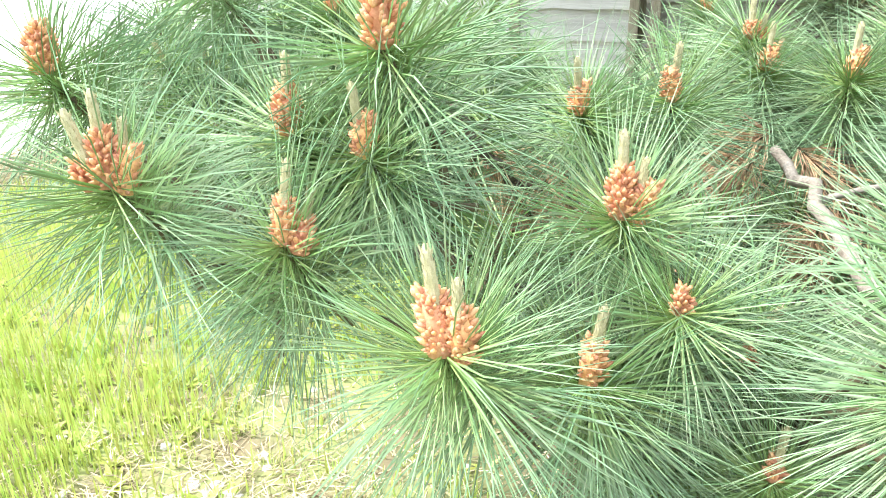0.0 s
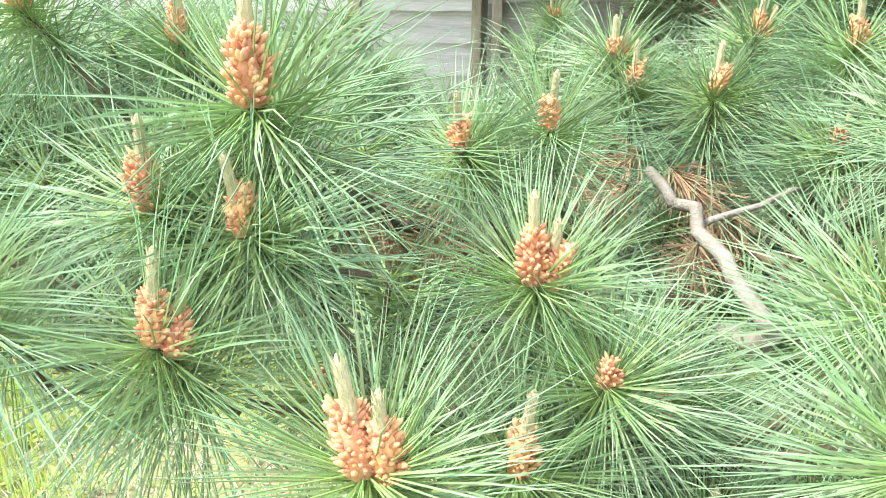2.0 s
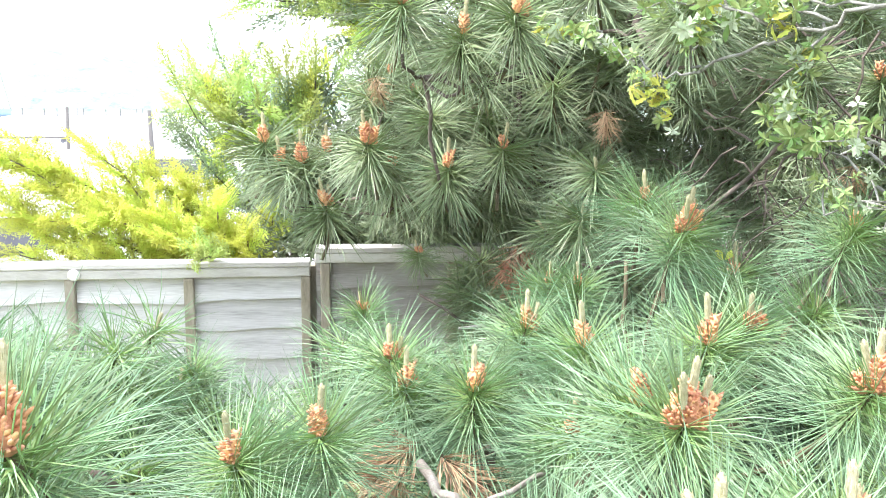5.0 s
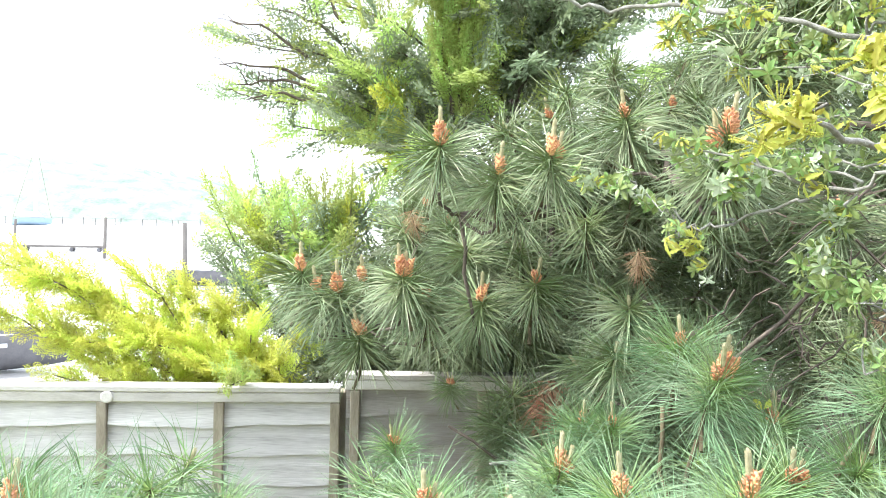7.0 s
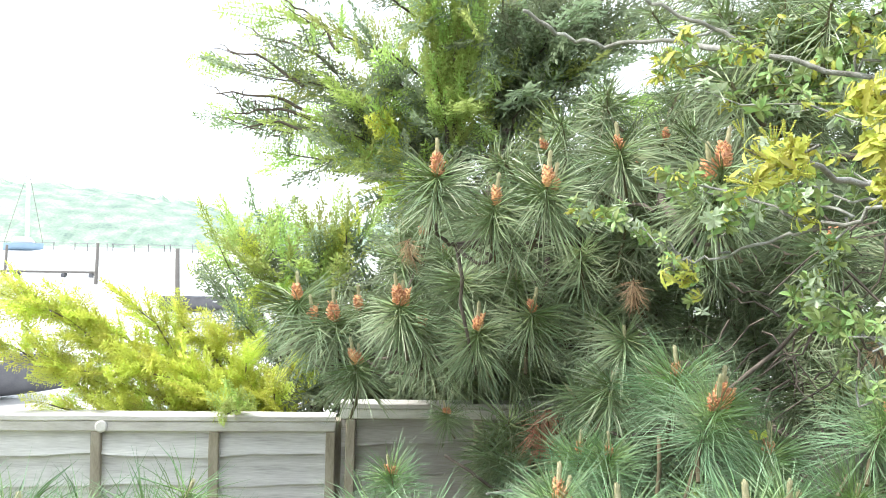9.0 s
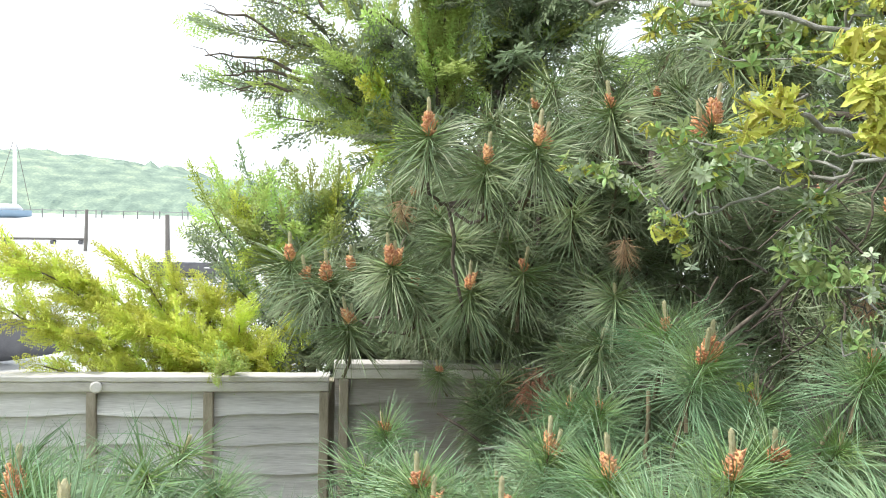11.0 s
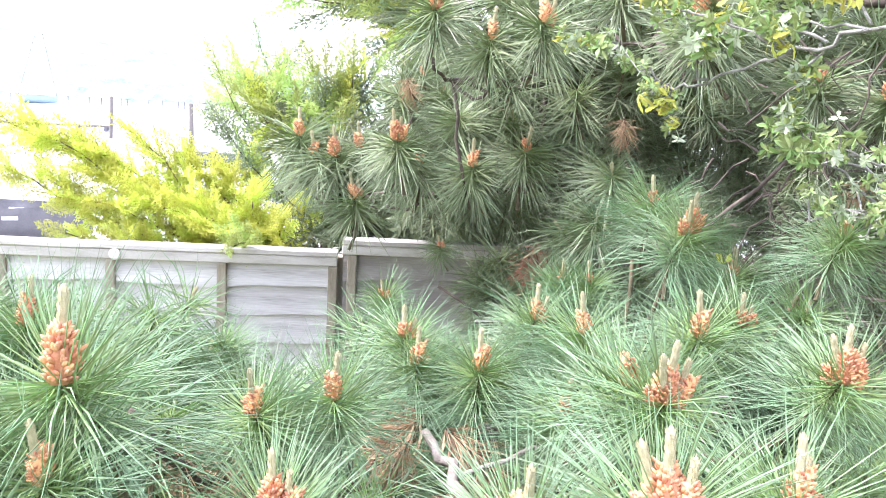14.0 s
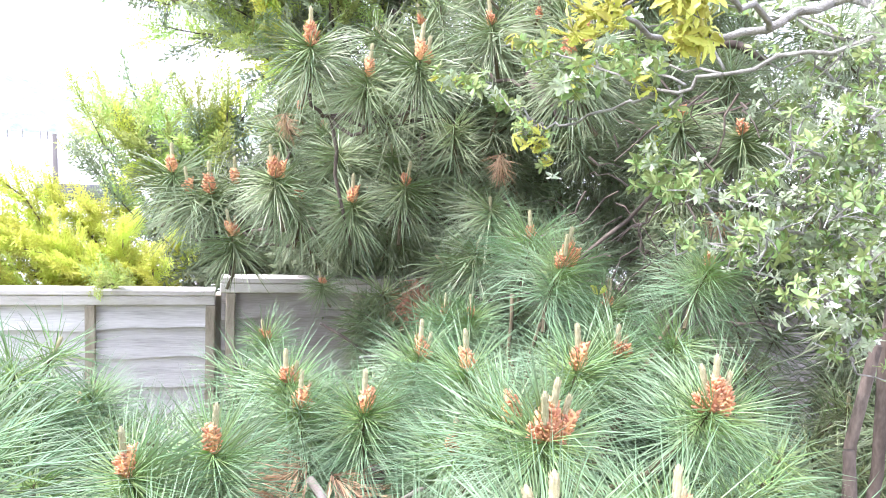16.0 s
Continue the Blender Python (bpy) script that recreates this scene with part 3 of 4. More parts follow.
# shoots without cones deeper in the crown
fill = random.Random(21)
made = 0
while made < 190:
    x, y = fill.uniform(-0.5, 1.7), fill.uniform(0.75, 2.4)
    if x < 0.1 and y < 1.3 or (x - 0.65) ** 2 / 1.25 + (y - 1.5) ** 2 / 0.72 > 1:
        continue
    z = fill.uniform(0.80, 1.20) + 0.1 * max(0, x - 0.6) + (0.15 if x < 0.2 else 0)
    shoot(young, (x, y, z), INNER, None, 1 if fill.random() < 0.2 else 0, lean=(fill.uniform(-0.5, 0.5), fill.uniform(-0.5, 0.5), 0), size=fill.uniform(0.8, 1.1), r=fill)
    made += 1
for k in range(84):
    v = rand_dir(fill) * fill.random() ** 0.5
    shoot(young, (-0.28 + v.x * 0.48, 1.72 + v.y * 0.42, 1.22 + v.z * 0.17), INNER, None, 1 if fill.random() < 0.25 else 0, lean=(v.x * 0.6 - 0.1, v.y * 0.5 - 0.1, 0), size=fill.uniform(0.9, 1.15), r=fill)
for k in range(34):
    v = rand_dir(fill) * fill.random() ** 0.5
    shoot(young, (1.52 + v.x * 0.32, 1.35 + v.y * 0.5, 1.2 + v.z * 0.2), INNER, None, 1 if fill.random() < 0.25 else 0, lean=(v.x * 0.5, v.y * 0.5, 0), size=fill.uniform(0.9, 1.1), r=fill)
# bare pale bough and the dark one under the cones
limb(young, (0.60, 1.37, 1.215), (0.60, 0.97, 1.15), 0.009, 0.013, 0.012, BARK_PALE, 0.012, "bare_branch", 8)
limb(young, (0.60, 0.97, 1.15), TRUNK + Vector((0, 0, 0.8)), 0.015, 0.02, -0.04, BARK_PALE, 0.02, "bare_branch", 8)
limb(young, (0.60, 1.20, 1.19), (0.79, 1.22, 1.23), 0.006, 0.004, 0.01, BARK_PALE, 0.01, "bare_branch", 5)
limb(young, (0.05, 1.23, 1.35), (0.15, 1.25, 1.21), 0.007, 0.009, 0.0, BARK, 0.01, "bare_branch", 6)
limb(young, (0.15, 1.25, 1.21), (0.4, 1.35, 1.08), 0.009, 0.01, 0.0, BARK, 0.01, "bare_branch", 6)
for x, y, z in ((0.62, 1.45, 1.22), (0.25, 1.30, 1.20), (0.72, 1.25, 1.10), (0.35, 1.22, 1.15), (0.56, 1.36, 1.20), (0.66, 1.42, 1.20), (0.64, 1.25, 1.14), (0.76, 1.40, 1.14), (0.20, 1.22, 1.22), (0.12, 1.28, 1.26), (0.80, 1.22, 1.12)):
    ob = part("shoot", STEMS[0], young, Matrix.Translation((x, y, z)) @ turn_to((fill.uniform(-0.8, 0.8), fill.uniform(-0.8, 0.8), 0.6)))
    part("dead_tuft", DEAD[0], ob, label="dry brown needles")

# ---- tall pine by the fence ----
tall = thing("pine_tree", "tall dark pine overhanging the fence with red pollen cones", "pine tree", "pines")
TALL = Vector((2.1, 3.05, 0))
limb(tall, TALL - Vector((0, 0, 0.2)), TALL + Vector((0.05, 0.1, 2.45)), 0.10, 0.05, 0, BARK, 0.03, "trunk", 10)
BACK_SHOOTS = [
    (0.91, 2.45, 2.17, B, 1), (1.06, 2.33, 2.08, M, 1), (1.21, 2.28, 2.14, M, 2), (0.88, 2.74, 1.74, B, 2), (0.60, 3.16, 1.73, M, 1), (0.65, 3.09, 1.65, M, 1),
    (0.72, 3.03, 1.66, B, 1), (0.82, 3.06, 1.70, M, 1), (0.78, 2.95, 1.51, M, 2), (0.99, 2.80, 1.66, S_, 0), (1.11, 2.57, 1.67, M, 1), (1.31, 2.57, 1.73, S_, 1),
    (1.06, 2.73, 1.36, S_, 2), (1.43, 2.17, 1.69, None, 1), (1.39, 2.17, 1.55, None, 1), (1.47, 1.78, 2.17, B, 1), (1.45, 1.80, 2.12, B, 1), (1.45, 2.26, 2.27, S_, 1)]
BACK_SHOOTS += [(1.12, 2.77, 1.84, None, 1), (1.30, 2.69, 1.84, None, 1), (1.95, 1.65, 1.95, S_, 0), (1.83, 1.77, 1.99, S_, 0)]
BOUGHS = [(Vector(a), Vector(b)) for a, b in (
    ((0, 0, 1.5), (0.8, 3.0, 1.52)), ((0, 0, 1.9), (1.0, 2.5, 1.95)), ((0, 0, 2.2), (1.5, 2.1, 2.1)),
    ((0, 0, 1.6), (1.6, 2.0, 1.5)), ((0, 0, 2.4), (2.3, 1.9, 2.2)), ((0, 0, 1.4), (2.3, 1.8, 1.5)), ((0, 0, 2.4), (2.4, 2.4, 2.9)))]
for a, b in BOUGHS:
    limb(tall, TALL + a, b, 0.028, 0.012, 0.03, BARK, 0.03)
LOW_END = Vector((1.45, 2.62, 1.02))
limb(tall, TALL + Vector((0, 0, 0.9)), LOW_END, 0.022, 0.010, 0.02, BARK, 0.02)
limb(tall, LOW_END, (1.15, 2.55, 1.12), 0.009, 0.005, 0.02, BARK_GREY, 0.015)
ENDS = [b for a, b in BOUGHS] + [(TALL + a).lerp(b, 0.6) for a, b in BOUGHS]
for x, y, z, cones, candles in BACK_SHOOTS:
    shoot(tall, (x, y, z), FAR, cones, candles, lean=(rng.uniform(-0.3, 0.1), rng.uniform(-0.3, 0.0), 0), size=rng.uniform(1.05, 1.22) if z > 1.45 else 0.6)
    h = min(ENDS, key=lambda q: (q - Vector((x, y, z - 0.15))).length) if z > 1.45 else LOW_END
    limb(tall, h, (x, y, z - 0.15), 0.007, 0.005, -0.03, BARK, 0.015, "twig", 5)
for x, y, z, kind in ((1.45, 2.16, 1.86, DEAD), (0.96, 2.92, 1.97, DEAD), (1.32, 2.51, 1.36, RED), (1.36, 2.54, 1.40, RED), (1.6, 2.3, 1.6, DEAD), (2.0, 1.75, 1.72, DEAD)):
    ob = part("shoot", STEMS[1], tall, Matrix.Translation((x, y, z)) @ turn_to((-0.3, -0.4, 0.8)) @ Matrix.Scale(0.75 if kind is DEAD else 1.0, 4))
    part("dead_tuft", kind[0], ob, label="dry red-brown needles")
    h = min(ENDS, key=lambda q: (q - Vector((x, y, z - 0.15))).length)
    limb(tall, h, (x + 0.05, y + 0.07, z - 0.13), 0.009, 0.005, -0.03, BARK, 0.015, "twig", 5)
# crown masses
for cx, cy, cz, rx, ry, rz, count in ((1.3, 3.15, 1.86, 0.42, 0.33, 0.26, 40), (1.75, 2.75, 2.1, 0.6, 0.45, 0.5, 70), (2.35, 2.3, 1.75, 0.6, 0.5, 0.75, 80), (1.75, 2.4, 1.3, 0.5, 0.35, 0.3, 36), (2.4, 2.6, 2.8, 0.7, 0.5, 0.6, 50), (2.5, 1.5, 1.5, 0.4, 0.7, 1.1, 90), (1.85, 2.6, 1.3, 0.35, 0.4, 0.3, 24), (1.58, 2.95, 1.08, 0.24, 0.22, 0.2, 20), (1.38, 2.78, 1.14, 0.17, 0.14, 0.20, 34), (1.6, 3.72, 1.4, 0.35, 0.12, 0.2, 22), (1.6, 2.62, 1.25, 0.2, 0.2, 0.2, 14), (1.5, 3.45, 1.5, 0.35, 0.2, 0.16, 18), (2.25, 1.75, 0.95, 0.5, 0.5, 0.45, 44), (2.65, 1.35, 0.85, 0.4, 0.5, 0.6, 36), (1.85, 2.0, 2.55, 0.25, 0.3, 0.22, 16)):
    for k in range(count):
        v = rand_dir(fill) * fill.random() ** 0.4
        at = Vector((cx + v.x * rx, cy + v.y * ry, cz + v.z * rz))
        shoot(tall, at, FAR_INNER, S_ if fill.random() < 0.06 else None, 1 if fill.random() < 0.2 else 0, lean=(v.x * 0.9 + fill.uniform(-0.3, 0.3), v.y * 0.9 + fill.uniform(-0.3, 0.3), 0.1 * v.z), size=fill.uniform(0.9, 1.2), r=fill)


# ---- scale-leaved conifers behind the fence ----
def spray_mesh(name, length, mat, seed, width=0.5, density=1.0, coarse=1.0):
    """A feathery flattened spray: a drooping midrib, side twigs and short scaly tips."""
    r = random.Random(seed)
    g = Geo()
    n = int(15 * density)
    for k in range(n + 1):
        s = k / n
        p = Vector((r.uniform(-0.006, 0.006), 0.004 * math.sin(9 * s), length * s))
        for side in (-1, 1):
            ln = length * width * (0.25 + 0.75 * math.sin(math.pi * min(1, 0.15 + 0.85 * s))) * (1 - 0.72 * s) * r.uniform(0.7, 1.2)
            d = Vector((side * 0.72, r.uniform(-0.35, 0.35), 0.7)).normalized()
            m = max(3, int(ln / (0.011 * coarse)))
            for j in range(m):
                q = p + d * (ln * (j + 0.5) / m)
                other = 1 if j % 2 else -1
                e = (d * 0.8 + Vector((-side * other * 0.5, r.uniform(-0.7, 0.7), 0.5 * other + 0.35))).normalized()
                g.leaf(q, e, rand_dir(r), r.uniform(0.018, 0.036) * coarse, 0.0085 * coarse, 0.3, 0.1, (0.0, 1.0, 0.0))
            g.tube([p, p + d * ln], [0.0022, 0], 3, cap=False)
    g.tube([Vector((0, 0, 0)), Vector((0, 0, length))], [0.004, 0.001], 4, cap=False)
    return g.mesh(name, mat)


GOLD_SPRAYS = [spray_mesh("spray", 0.24, GOLD, 200 + k) for k in range(4)]
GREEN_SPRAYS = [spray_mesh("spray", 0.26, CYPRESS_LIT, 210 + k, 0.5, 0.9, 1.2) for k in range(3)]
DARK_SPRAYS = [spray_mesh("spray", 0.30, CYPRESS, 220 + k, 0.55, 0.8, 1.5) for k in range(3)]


def spray_limb(tree, a, b, sag, sprays, step, size, bark=BARK, first=0.2, radius=0.014, spread=0.7, r=rng):
    """A limb with sprays set alternately along it, all sweeping towards its tip and up."""
    pts = bent(a, b, sag, 0.02, 8, r)
    g = Geo()
    g.tube(pts, taper(radius, 0.003, 9), 6)
    part("branch", g.mesh("branch", bark, True), tree)
    total = sum((q - p).length for p, q in zip(pts, pts[1:]))
    count = int(total * (1 - first) / step)
    for k in range(count + 1):
        s = first + (1 - first) * k / max(1, count)
        i = min(int(s * 8), 7)
        p = pts[i].lerp(pts[i + 1], s * 8 - i)
        ahead = (pts[i + 1] - pts[i]).normalized()
        d = ahead + rand_dir(r) * spread + Vector((0, 0, 0.2))
        if k == count:
            d = ahead
        part("spray", r.choice(sprays), tree, Matrix.Translation(p) @ turn_to(d, r.uniform(0, 6.28)) @ Matrix.Scale(size * r.uniform(0.75, 1.2), 4))


juniper = thing("juniper", "golden yellow spreading juniper leaning over the fence top", "conifer", "conifers behind the fence")
ROOT = Vector((0.72, 4.35, 0))
limb(juniper, ROOT - Vector((0, 0, 0.9)), ROOT + Vector((-0.03, -0.05, 1.0)), 0.05, 0.035, 0, BARK, 0.02, "trunk")
for tip, sag, size in (((-0.74, 4.1, 1.82), -0.02, 0.85), ((-0.44, 4.05, 1.66), -0.02, 0.95), ((-0.22, 4.15, 1.60), 0.0, 0.95), ((-0.01, 4.25, 1.62), 0.0, 0.9), ((0.20, 4.25, 1.54), 0.02, 0.9), ((0.37, 4.2, 1.48), 0.0, 0.9),
                       ((-0.66, 3.95, 1.54), -0.02, 0.75), ((-0.41, 3.95, 1.46), -0.02, 0.8), ((-0.22, 3.95, 1.36), 0.0, 0.8), ((-0.34, 3.92, 1.22), 0.02, 0.6), ((0.02, 3.95, 1.38), 0.02, 0.95), ((0.2, 3.92, 1.34), 0.03, 0.95),
                       ((0.38, 3.56, 1.22), 0.10, 0.6), ((0.50, 4.0, 1.37), 0.03, 0.9), ((0.78, 4.1, 1.36), 0.0, 0.8), ((0.62, 3.9, 1.24), 0.04, 0.8), ((-0.05, 3.9, 1.20), 0.03, 0.8), ((0.3, 3.85, 1.26), 0.05, 0.95)):
    spray_limb(juniper, ROOT + Vector((-0.05, -0.05, rng.uniform(0.75, 1.0))), tip, sag, GOLD_SPRAYS if tip[1] > 3.7 else GREEN_SPRAYS, 0.026, size * 0.85, first=0.15, radius=0.010, spread=0.85)
golden = thing("cypress", "slender green-gold cypress with loose arching sprays", "conifer", "conifers behind the fence")
ROOT2 = Vector((1.0, 4.8, 0))
limb(golden, ROOT2 - Vector((0, 0, 0.9)), ROOT2 + Vector((0, 0, 1.9)), 0.05, 0.02, 0, BARK, 0.02, "trunk")
for k, (tip, sag, size) in enumerate((((0.41, 4.7, 1.92), 0.05, 0.9), ((0.53, 4.85, 1.99), 0.05, 0.8), ((0.66, 4.9, 2.03), 0.03, 0.9), ((0.79, 4.9, 2.00), 0.0, 0.9), ((0.91, 4.8, 1.93), 0.0, 1.0), ((1.03, 4.6, 2.06), 0.0, 0.9), ((1.19, 4.55, 2.00), 0.0, 0.9), ((1.34, 4.5, 1.94), 0.0, 0.9),
                                      ((0.51, 4.6, 1.93), 0.04, 0.9), ((0.60, 4.55, 1.77), 0.04, 1.0), ((0.43, 4.55, 1.65), 0.04, 0.8), ((0.54, 4.5, 1.50), 0.03, 0.9), ((0.79, 4.6, 1.83), 0.03, 1.0), ((0.95, 4.6, 1.93), 0.0, 1.0), ((1.08, 4.5, 2.0), 0.0, 1.0), ((0.83, 4.45, 1.56), 0.03, 1.0), ((1.01, 4.4, 1.69), 0.0, 1.0))):
    spray_limb(golden, ROOT2 + Vector((0, 0, rng.uniform(0.9, 1.5))), tip, sag, (GREEN_SPRAYS + GOLD_SPRAYS[:1], GREEN_SPRAYS + DARK_SPRAYS, GREEN_SPRAYS + DARK_SPRAYS[:1] + GOLD_SPRAYS[:1])[k % 3], 0.05, size, first=0.25, radius=0.010, spread=0.95)

cypress = thing("cypress", "big dark cypress rising behind the pines", "conifer", "conifers behind the fence")
ROOT3 = Vector((2.3, 5.3, 0))
limb(cypress, ROOT3 - Vector((0, 0, 0.9)), ROOT3 + Vector((0.1, 0, 4.8)), 0.14, 0.06, 0, BARK, 0.04, "trunk", 10)
tips = [(1.4, 4.7, 3.5), (2.0, 4.5, 3.5), (2.4, 4.4, 3.0), (2.7, 4.2, 3.2), (1.9, 4.4, 2.9), (2.4, 4.3, 3.7), (3.0, 4.0, 2.7), (1.55, 4.5, 2.6), (0.50, 5.3, 3.02), (0.55, 5.35, 2.72), (0.85, 5.15, 2.50), (0.75, 5.0, 2.95), (0.75, 5.2, 3.35), (1.1, 4.8, 2.7), (1.1, 4.7, 3.15), (1.35, 4.5, 2.35), (1.3, 4.6, 2.9), (1.5, 4.4, 3.3),
        (1.75, 4.4, 2.7), (1.75, 4.3, 3.15), (2.1, 4.3, 2.5), (2.2, 4.2, 3.2), (2.6, 4.2, 2.8), (2.9, 4.3, 3.4), (1.6, 4.6, 3.7), (1.0, 4.9, 3.6), (3.1, 4.2, 2.3), (3.4, 4.0, 3.0)]
low_tips = [(1.3, 4.3, 1.3), (1.6, 4.2, 1.6), (1.5, 4.25, 2.0), (1.9, 4.0, 1.3), (2.1, 3.9, 1.9), (2.5, 3.8, 1.5), (2.9, 3.6, 2.0), (3.2, 3.3, 1.4), (3.3, 3.0, 2.2), (3.4, 2.6, 1.6), (1.2, 4.5, 1.0), (1.7, 4.1, 1.0), (3.5, 2.2, 2.4), (3.5, 2.0, 1.4), (1.45, 4.3, 1.25), (1.6, 4.4, 1.45), (1.9, 4.2, 1.25), (1.35, 4.1, 1.15), (1.7, 3.9, 1.2), (1.35, 3.9, 1.4), (1.55, 3.8, 1.55), (1.75, 3.75, 1.4), (1.95, 3.7, 1.6), (0.98, 4.2, 1.25), (1.08, 4.25, 1.5), (0.85, 4.3, 1.2),
            (2.03, 4.0, 1.23), (2.19, 4.1, 1.18), (1.91, 3.95, 1.21), (2.21, 4.3, 1.25), (1.78, 4.0, 1.24), (2.01, 4.0, 1.21), (1.59, 4.0, 1.22), (2.17, 4.0, 1.26)]
# low boughs wear only the darker tone, painting in the crown's shade
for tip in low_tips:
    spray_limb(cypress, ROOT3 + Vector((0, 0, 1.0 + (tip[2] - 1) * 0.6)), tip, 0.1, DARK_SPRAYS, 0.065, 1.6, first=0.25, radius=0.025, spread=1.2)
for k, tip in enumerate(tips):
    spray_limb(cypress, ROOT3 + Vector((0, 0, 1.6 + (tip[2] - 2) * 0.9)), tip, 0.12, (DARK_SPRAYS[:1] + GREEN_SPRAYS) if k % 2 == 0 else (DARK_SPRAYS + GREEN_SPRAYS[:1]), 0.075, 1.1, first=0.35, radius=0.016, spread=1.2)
# hanging lower boughs on the creek side, and the dense dark top beside the leader
LOWER = [(1.07, 4.8, 2.63), (1.19, 4.75, 2.47), (1.32, 4.7, 2.34), (1.4, 4.6, 2.22), (0.97, 5.0, 2.62), (1.13, 4.8, 2.84), (1.24, 4.7, 2.73), (1.46, 4.6, 2.41), (1.54, 4.5, 2.3), (1.36, 4.6, 2.6), (1.56, 4.6, 2.74), (1.45, 4.7, 2.92)]
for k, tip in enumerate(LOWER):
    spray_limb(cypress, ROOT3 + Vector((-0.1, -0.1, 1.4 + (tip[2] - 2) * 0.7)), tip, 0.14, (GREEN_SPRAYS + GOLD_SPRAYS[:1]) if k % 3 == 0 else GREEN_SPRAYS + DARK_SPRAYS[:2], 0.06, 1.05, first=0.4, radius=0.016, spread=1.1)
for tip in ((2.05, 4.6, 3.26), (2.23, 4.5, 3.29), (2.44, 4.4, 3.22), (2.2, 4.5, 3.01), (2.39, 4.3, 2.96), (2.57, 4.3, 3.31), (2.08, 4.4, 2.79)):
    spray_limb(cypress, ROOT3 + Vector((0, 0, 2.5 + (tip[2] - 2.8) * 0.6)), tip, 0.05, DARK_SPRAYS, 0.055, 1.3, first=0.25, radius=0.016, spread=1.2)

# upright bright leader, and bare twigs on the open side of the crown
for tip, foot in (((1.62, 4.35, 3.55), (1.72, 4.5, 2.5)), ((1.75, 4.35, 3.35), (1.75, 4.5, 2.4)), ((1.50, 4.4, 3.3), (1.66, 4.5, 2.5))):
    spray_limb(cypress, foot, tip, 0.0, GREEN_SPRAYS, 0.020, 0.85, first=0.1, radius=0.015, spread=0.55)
for a, b in (((0.95, 5.0, 2.75), (0.40, 5.17, 2.84)), ((0.9, 5.0, 2.9), (0.45, 5.11, 3.10)), ((1.1, 5.0, 3.0), (0.62, 5.10, 3.2)), ((1.0, 4.95, 2.6), (0.55, 5.0, 2.62)), ((1.0, 5.0, 2.7), (0.5, 5.1, 2.72)), ((1.1, 4.9, 3.1), (0.8, 5.0, 3.4))):
    limb(cypress, a, b, 0.012, 0.004, 0.05, BARK, 0.02, "bare_branch")
    for k in range(5):
        p = Vector(a).lerp(Vector(b), 0.35 + 0.13 * k)
        limb(cypress, p, p + rand_dir() * 0.12 + Vector((-0.08, 0, 0.02)), 0.004, 0.002, 0.01, BARK, 0.01, "twig", 4)

# ---- broadleaf shrub and oak ----
def rosette_mesh(name, count, length, width, mat, seed, shape, spread=(35, 95), droop=0.25):
    r = random.Random(seed)
    g = Geo()
    for k in range(count):
        a = k * 2.39996 + r.uniform(-0.3, 0.3)
        o = radians(r.uniform(*spread))
        d = Vector((math.cos(a) * math.sin(o), math.sin(a) * math.sin(o), math.cos(o)))
        ln = length * r.uniform(0.6, 1.15)
        g.leaf(Vector((0, 0, -0.015 * k / count)), d, Vector((0, 0, 1)), ln, width * ln / length, r.uniform(0.1, 0.4), r.uniform(0, droop * 2), shape)
    g.tube([Vector((0, 0, -0.05)), Vector((0, 0, 0))], [0.0016, 0.0012], 4)
    return g.mesh(name, mat)


OVATE = (0.05, 0.35, 0.75, 1.0, 0.8, 0.0)
LOBED = (0.05, 0.45, 0.3, 0.8, 0.5, 1.0, 0.6, 0.85, 0.0)
SHRUB = [rosette_mesh("leaf_rosette", 11, 0.034, 0.013, LEAF, 300 + k, OVATE) for k in range(4)]
SHRUB_PALE = [rosette_mesh("leaf_rosette", 10, 0.030, 0.013, LEAF_PALE, 310 + k, OVATE) for k in range(2)]
# small near-white rosettes mixed in among the leaf clusters
WHITE_ROSETTE = [rosette_mesh("white_rosette", 7, 0.013, 0.008, NEAR_WHITE, 340 + k, (0.2, 0.8, 1.0, 0.5), (30, 90), 0.1) for k in range(2)]
OAK = [rosette_mesh("leaf_rosette", 7, 0.036, 0.015, OAK_LEAF, 320 + k, LOBED, (40, 160), 0.5) for k in range(3)]


def catkin_mesh(seed):
    """A few hanging strings of tiny flowers."""
    r = random.Random(seed)
    g = Geo()
    for k in range(5):
        a = r.uniform(0, 6.28)
        p = Vector((0, 0, 0))
        for j in range(12):
            q = p + Vector((math.cos(a) * 0.0012, math.sin(a) * 0.0012, 0.0035))
            g.bead(q, rand_dir(r), 0.004, 0.0016, 4)
            g.tube([p, q], [0.0005, 0.0005], 3, cap=False)
            p = q
    return g.mesh("catkin", OAK_LEAF)


CATKINS = catkin_mesh(330)


